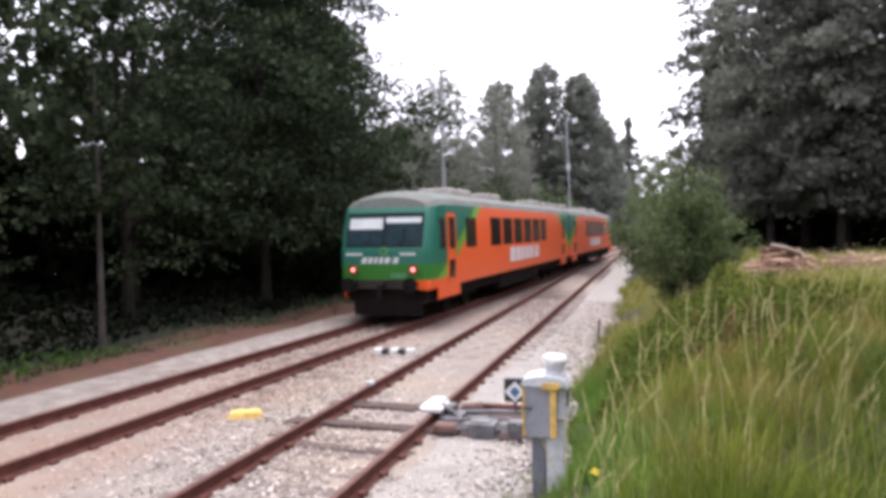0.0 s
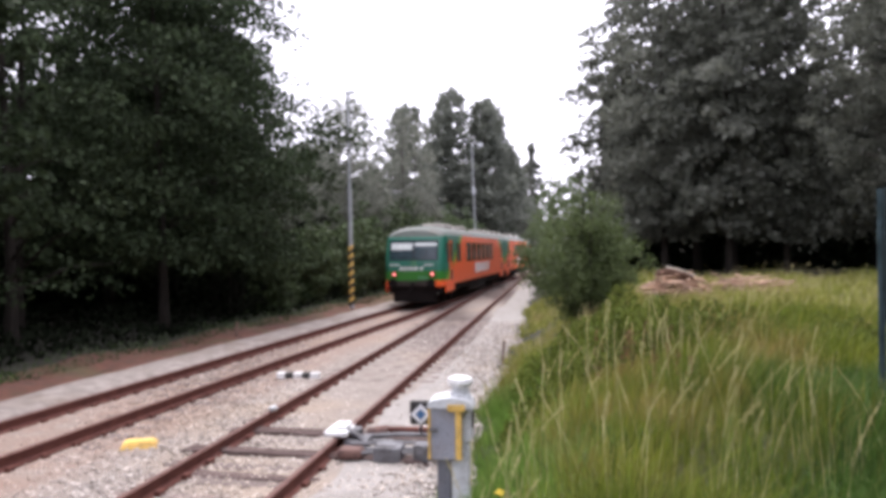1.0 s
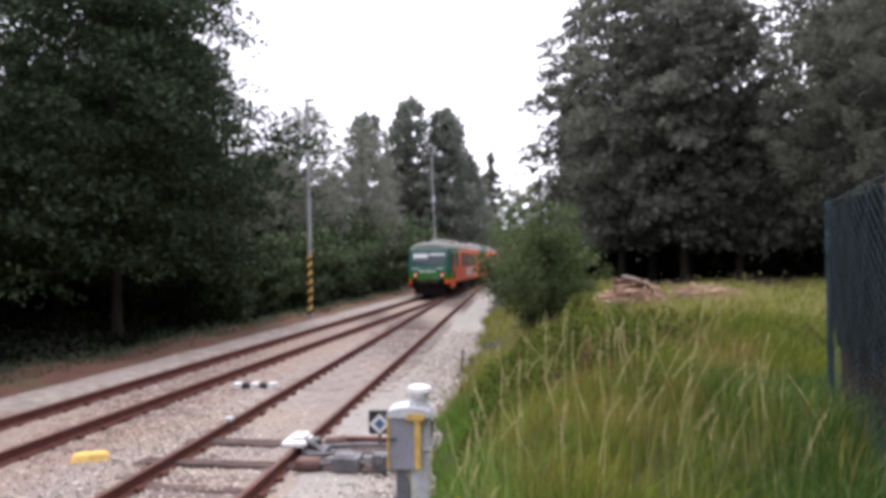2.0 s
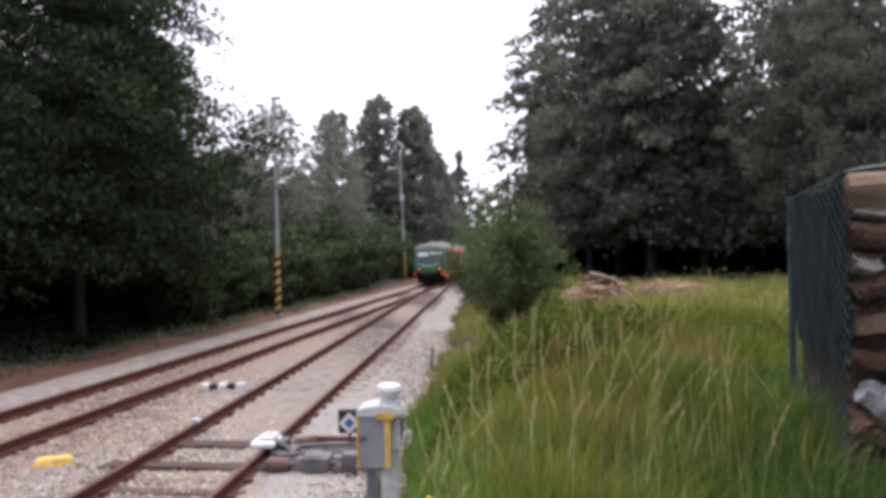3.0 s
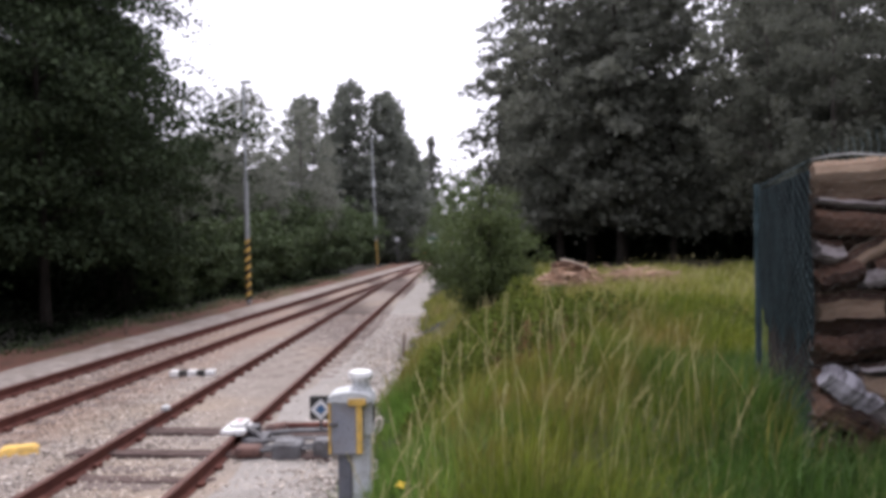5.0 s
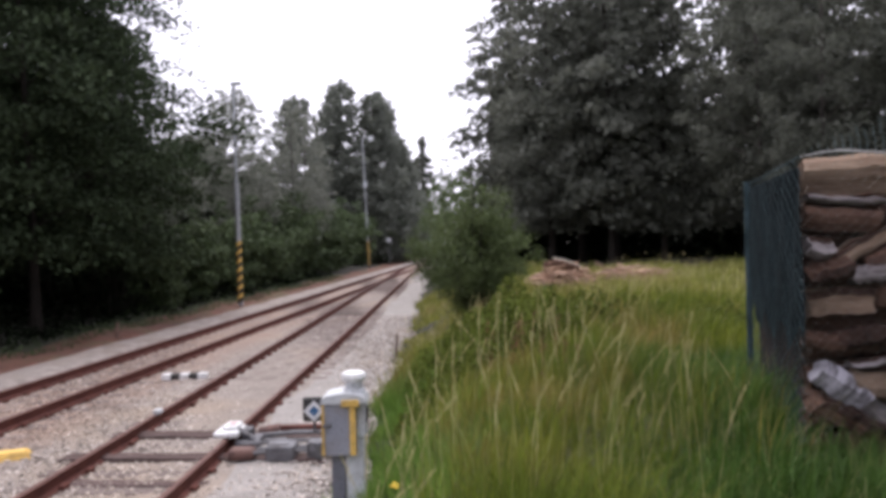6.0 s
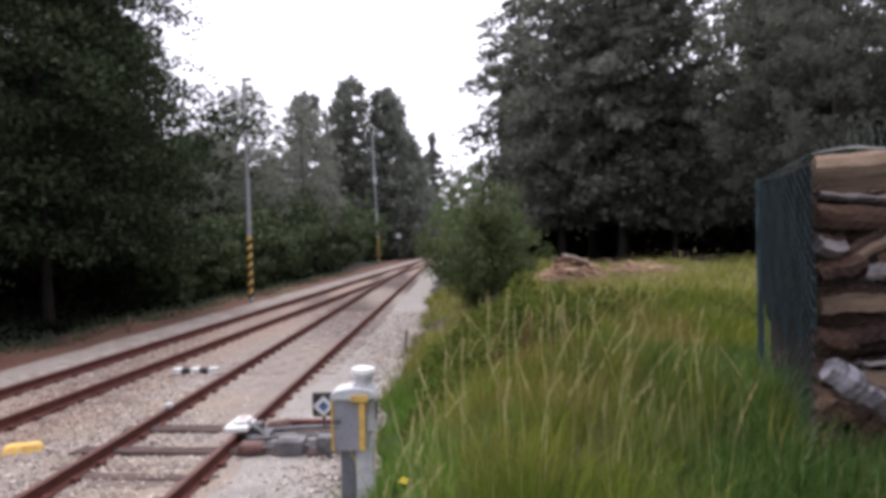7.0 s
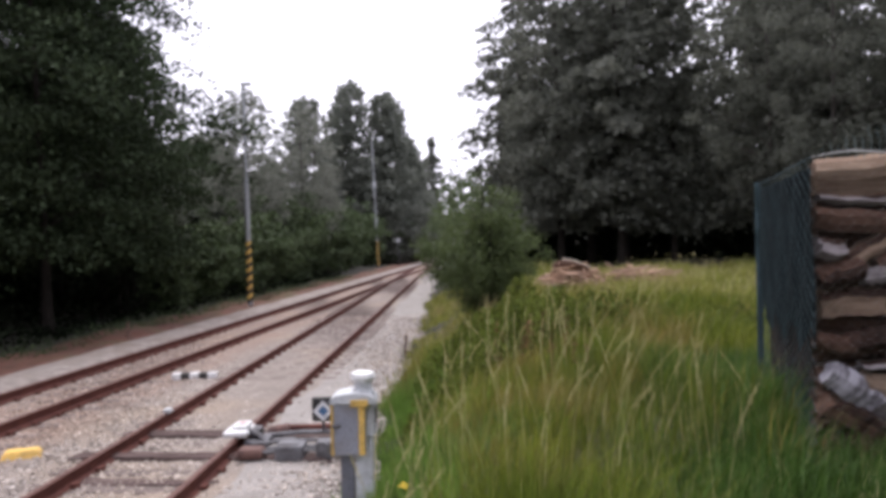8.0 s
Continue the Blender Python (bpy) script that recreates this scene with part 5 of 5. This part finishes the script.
heap("heap of reddish cut branches and sawn offcuts", 101, 2.25, 23.5, 0.95, 0.8, 0.66, 300, 0.6, 0.036)
heap("scattered pale sticks in the grass", 102, 4.3, 24.5, 1.5, 0.8, 0.55, 110, 1.1, 0.024)
red = tagged(obj_from("cut_log", tube([(1.72, 23.35, 1.68), (2.05, 23.3, 1.74), (2.75, 23.25, 1.60)], [0.11, 0.12, 0.10], 10), M_BROWNWOOD), "dark reddish cut log on top of the heap", "log")
pale = tagged(obj_from("stick", tube([(1.95, 23.1, 1.90), (2.3, 23.1, 1.83), (2.8, 23.15, 1.62)], [0.022, 0.024, 0.016], 6), M_PALESTICK), "peeled white stick lying on the heap", "stick")

# ---------------------------------------------------------------- fence and firewood
M_WIRE = mat("green_coated_wire", (0.065, 0.10, 0.112), (0.03, 0.05, 0.055), 5, 30, 0.8, bump=0, spec=0.15)
M_LOOSEWIRE = mat("worn_teal_wire", (0.16, 0.215, 0.215), (0.10, 0.14, 0.14), 9, 30, 0.6, bump=0)
M_WIREGREY = mat("galvanised_wire", (0.42, 0.42, 0.40), (0.3, 0.3, 0.29), 5, 30, 0.5, metal=0.4, bump=0)
M_TARP = mat("dark_teal_netting", (0.016, 0.028, 0.034), (0.010, 0.016, 0.019), 2.5, 40, 0.85, bump=0.4, stain=(0.034, 0.046, 0.052), stain_scale=2, stain_amount=0.4, spec=0.15)
FZ = 0.93
NEAR, FAR_, RIGHT = (1.99, 5.0), (2.49, 7.5), (4.6, 5.25)


def wires(a, b, z0, z1, cell, r, rise=None):
    """Woven wire between two upright lines: upright zigzag wires that hook into one another."""
    bm = bmesh.new()
    a, b = Vector((*a, 0)), Vector((*b, 0))
    d = (b - a).normalized()
    rise = rise or cell / 2
    n = int((b - a).length / cell)
    rows = int((z1 - z0) / rise)
    for i in range(n):
        pts = [a + d * (cell * (i + (k + i) % 2)) + Vector((0, 0, z0 + k * rise)) + Vector((-d.y, d.x, 0)) * (0.003 if (k + i) % 2 else -0.003) for k in range(rows + 1)]
        add_tube(bm, pts, [r] * len(pts), 4, False)
    return bm


fence = new("wire_fence")
tagged(fence, "dark green wire mesh fence round a wood store", "fence")
part("side_mesh", wires(NEAR, FAR_, FZ, 2.93, 0.10, 0.0021, 0.05), M_WIRE, fence, "green diamond wire mesh")
part("front_mesh", wires(NEAR, RIGHT, FZ, 2.95, 0.04, 0.0004, 0.034), M_WIREGREY, fence, "fine grey wire mesh")
for (px, py), top in ((FAR_, 2.96), (RIGHT, 3.2)):
    part("post", tube([(px, py, FZ - 0.4), (px, py, top)], 0.03, 10), M_WIRE, fence, "dark green steel post")
part("tension_wire", tube([(*NEAR, 2.94), (*FAR_, 2.93)], 0.006, 6), M_WIRE, fence)
part("tension_wire", tube([(*NEAR, 2.94), (2.12, 5.01, 2.962), (2.25, 5.02, 2.975), (2.45, 5.04, 2.962), (2.8, 5.07, 2.935), (*RIGHT, 2.94)], [0.004, 0.007, 0.009, 0.009, 0.010, 0.010], 6), M_WIREGREY, fence, "pale top wire")
for i in range(15):
    x, h = 2.08 + i * 0.052, 0.07 + 0.019 * i + 0.02 * math.sin(i * 2.3)
    pts = [(x + 0.005 * math.sin(k * 2.2 + i) - 0.12 * h * (k / 6) ** 2, 5.02 + 0.1 * (x - 2.05), 2.93 + h * k / 6) for k in range(7)]
    part("loose_wire", tube(pts, 0.0026, 5), M_LOOSEWIRE, fence, "wavy upper wire end")
bm = bmesh.new()
cols = []
for k in range(14):
    t = k / 13
    px, py = 2.008 + 0.49 * t, 5.03 + 2.44 * t
    cols.append([bm.verts.new((px + 0.015 * math.sin(k * 2.1 + j), py, 1.72 + 0.12 * math.sin(k * 1.7) * (j == 0) + 1.17 * j / 6)) for j in range(7)])
for a, b in zip(cols, cols[1:]):
    for j in range(6):
        bm.faces.new((a[j], b[j], b[j + 1], a[j + 1]))
bmesh.ops.solidify(bm, geom=bm.faces[:], thickness=0.006)
part("netting", bm, M_TARP, fence, "dark teal shade netting behind the mesh")

stack = new("firewood_stack")
tagged(stack, "uneven stack of split brown firewood behind wire mesh", "firewood")


def log(rng, x, z, length, deep, high, tilt, face, yaw=0.0, back=0.0, bark=2):
    """One split log with ragged ends, along x before it is tilted; bark covers some of its sides."""
    k, rings = 10, 9
    turn = rng.random() * math.tau
    shape = [rng.uniform(0.82, 1.1) for i in range(k)]
    flat = rng.randrange(k)
    for i in (flat, (flat + 1) % k):
        shape[i] *= 0.72
    bm = bmesh.new()
    prev = None
    first = None
    for j in range(rings):
        u = j / (rings - 1) - 0.5
        wob = [rng.uniform(-0.012, 0.012) for q in range(2)]
        taper = 1 - 0.12 * abs(u) * 2
        ring = []
        for i in range(k):
            a = turn + i * math.tau / k
            rough = shape[i] * taper * rng.uniform(0.95, 1.05)
            ends = rng.uniform(-0.022, 0.022) if j in (0, rings - 1) else 0
            ring.append(bm.verts.new((u * length + ends, wob[0] + deep / 2 * rough * math.cos(a), wob[1] + high / 2 * rough * math.sin(a))))
        if prev:
            for i in range(k):
                f = bm.faces.new((prev[i], prev[(i + 1) % k], ring[(i + 1) % k], ring[i]))
                f.material_index = 1 if (i - flat) % k >= k - bark else 0
        else:
            first = ring
        prev = ring
    bm.faces.new(first[::-1])
    bm.faces.new(prev)
    bmesh.ops.recalc_face_normals(bm, faces=bm.faces)
    ob = part("log", bm, [face, M_LOGBARK], stack)
    x += 0.01
    y = 5.08 + 0.1 * (x - 2.05) + deep / 2 + back
    ob.matrix_basis = pose(x, y, z, 0, -tilt, yaw)
    return ob


rng = random.Random(7)
# the front of the stack, from the top down: middle, height, length, depth, thickness, tilt, wood
for x, z, length, deep, high, tilt, face, bark in (
        (2.53, 2.845, 0.86, 0.26, 0.29, 1, M_TANWOOD, 0), (2.42, 2.665, 0.62, 0.22, 0.06, -3, M_GREYWOOD, 0),
        (2.33, 2.555, 0.46, 0.26, 0.20, -4, M_BROWNWOOD, 2), (2.80, 2.58, 0.46, 0.26, 0.19, 8, M_BROWNWOOD, 4),
        (2.16, 2.36, 0.17, 0.20, 0.15, -6, M_GREYWOOD, 2), (2.50, 2.375, 0.56, 0.20, 0.14, 27, M_TANWOOD, 1),
        (2.72, 2.27, 0.44, 0.24, 0.20, 10, M_BROWNWOOD, 3), (2.22, 2.19, 0.28, 0.22, 0.17, 14, M_BROWNWOOD, 4),
        (2.50, 2.18, 0.24, 0.18, 0.14, 4, M_GREYWOOD, 4), (2.32, 2.00, 0.42, 0.26, 0.22, 3, M_TANWOOD, 1),
        (2.76, 2.02, 0.44, 0.26, 0.22, -4, M_BROWNWOOD, 2), (2.21, 1.73, 0.24, 0.20, 0.15, -12, M_BROWNWOOD, 0),
        (2.44, 1.76, 0.34, 0.22, 0.15, 9, M_BROWNWOOD, 6), (2.82, 1.74, 0.44, 0.24, 0.18, -6, M_BROWNWOOD, 3),
        (2.56, 1.60, 0.40, 0.18, 0.05, 7, M_GREYWOOD, 2), (2.31, 1.46, 0.36, 0.20, 0.21, -30, M_BIRCHLOG, 0),
        (2.58, 1.43, 0.40, 0.24, 0.20, -8, M_TANWOOD, 2), (2.36, 1.22, 0.44, 0.24, 0.18, -26, M_BROWNWOOD, 2),
        (2.62, 1.20, 0.34, 0.22, 0.17, -38, M_GREYWOOD, 1), (2.92, 1.28, 0.40, 0.24, 0.22, -10, M_BROWNWOOD, 3),
        (2.60, 1.02, 0.46, 0.24, 0.18, -12, M_BROWNWOOD, 4), (2.95, 1.05, 0.36, 0.24, 0.2, 6, M_BROWNWOOD, 2)):
    log(rng, x, z, length, deep, high, tilt, face, rng.uniform(-4, 6), rng.uniform(0, 0.05) + 0.12 * max(0, 1.5 - z), bark)
# the rows that go on beside and behind it
z = FZ + 0.09
while z < 2.85:
    h = rng.uniform(0.16, 0.24)
    x = 3.2
    while x < 4.3:
        length = rng.uniform(0.3, 0.5)
        log(rng, x, z, length, 0.26, h, rng.uniform(-10, 10), rng.choice((M_TANWOOD, M_BROWNWOOD, M_BROWNWOOD, M_GREYWOOD)), 0, rng.uniform(0, 0.06), rng.randrange(4))
        x += length * 0.95
    for k in range(3):
        log(rng, 2.42 + 0.45 * k, z, 0.46, 0.26, h, rng.uniform(-6, 6), M_BROWNWOOD, 0, 0.27, 4)
    z += h * 0.9
# One plain dark block that backs the logs and fills their gaps
part("log_core", box(2.5, 4.2, 5.62, 7.3, FZ, 2.8, 0.03), M_LOGBARK, stack, "plain bark-coloured block behind the logs")


# ---------------------------------------------------------------- what moves
def motions():
    rows = [0.5 * k for k in range(17)]

    def tail(t):
        return 18.9 + 13.5 * t + 0.55 * t * t

    walk(rear_car, [(t, pose(MAIN_X, tail(t), 0)) for t in rows])
    walk(front_car, [(t, pose(MAIN_X, tail(t) + 2 * CAR + 0.5, 0, 0, 0, 180)) for t in rows])


motions()
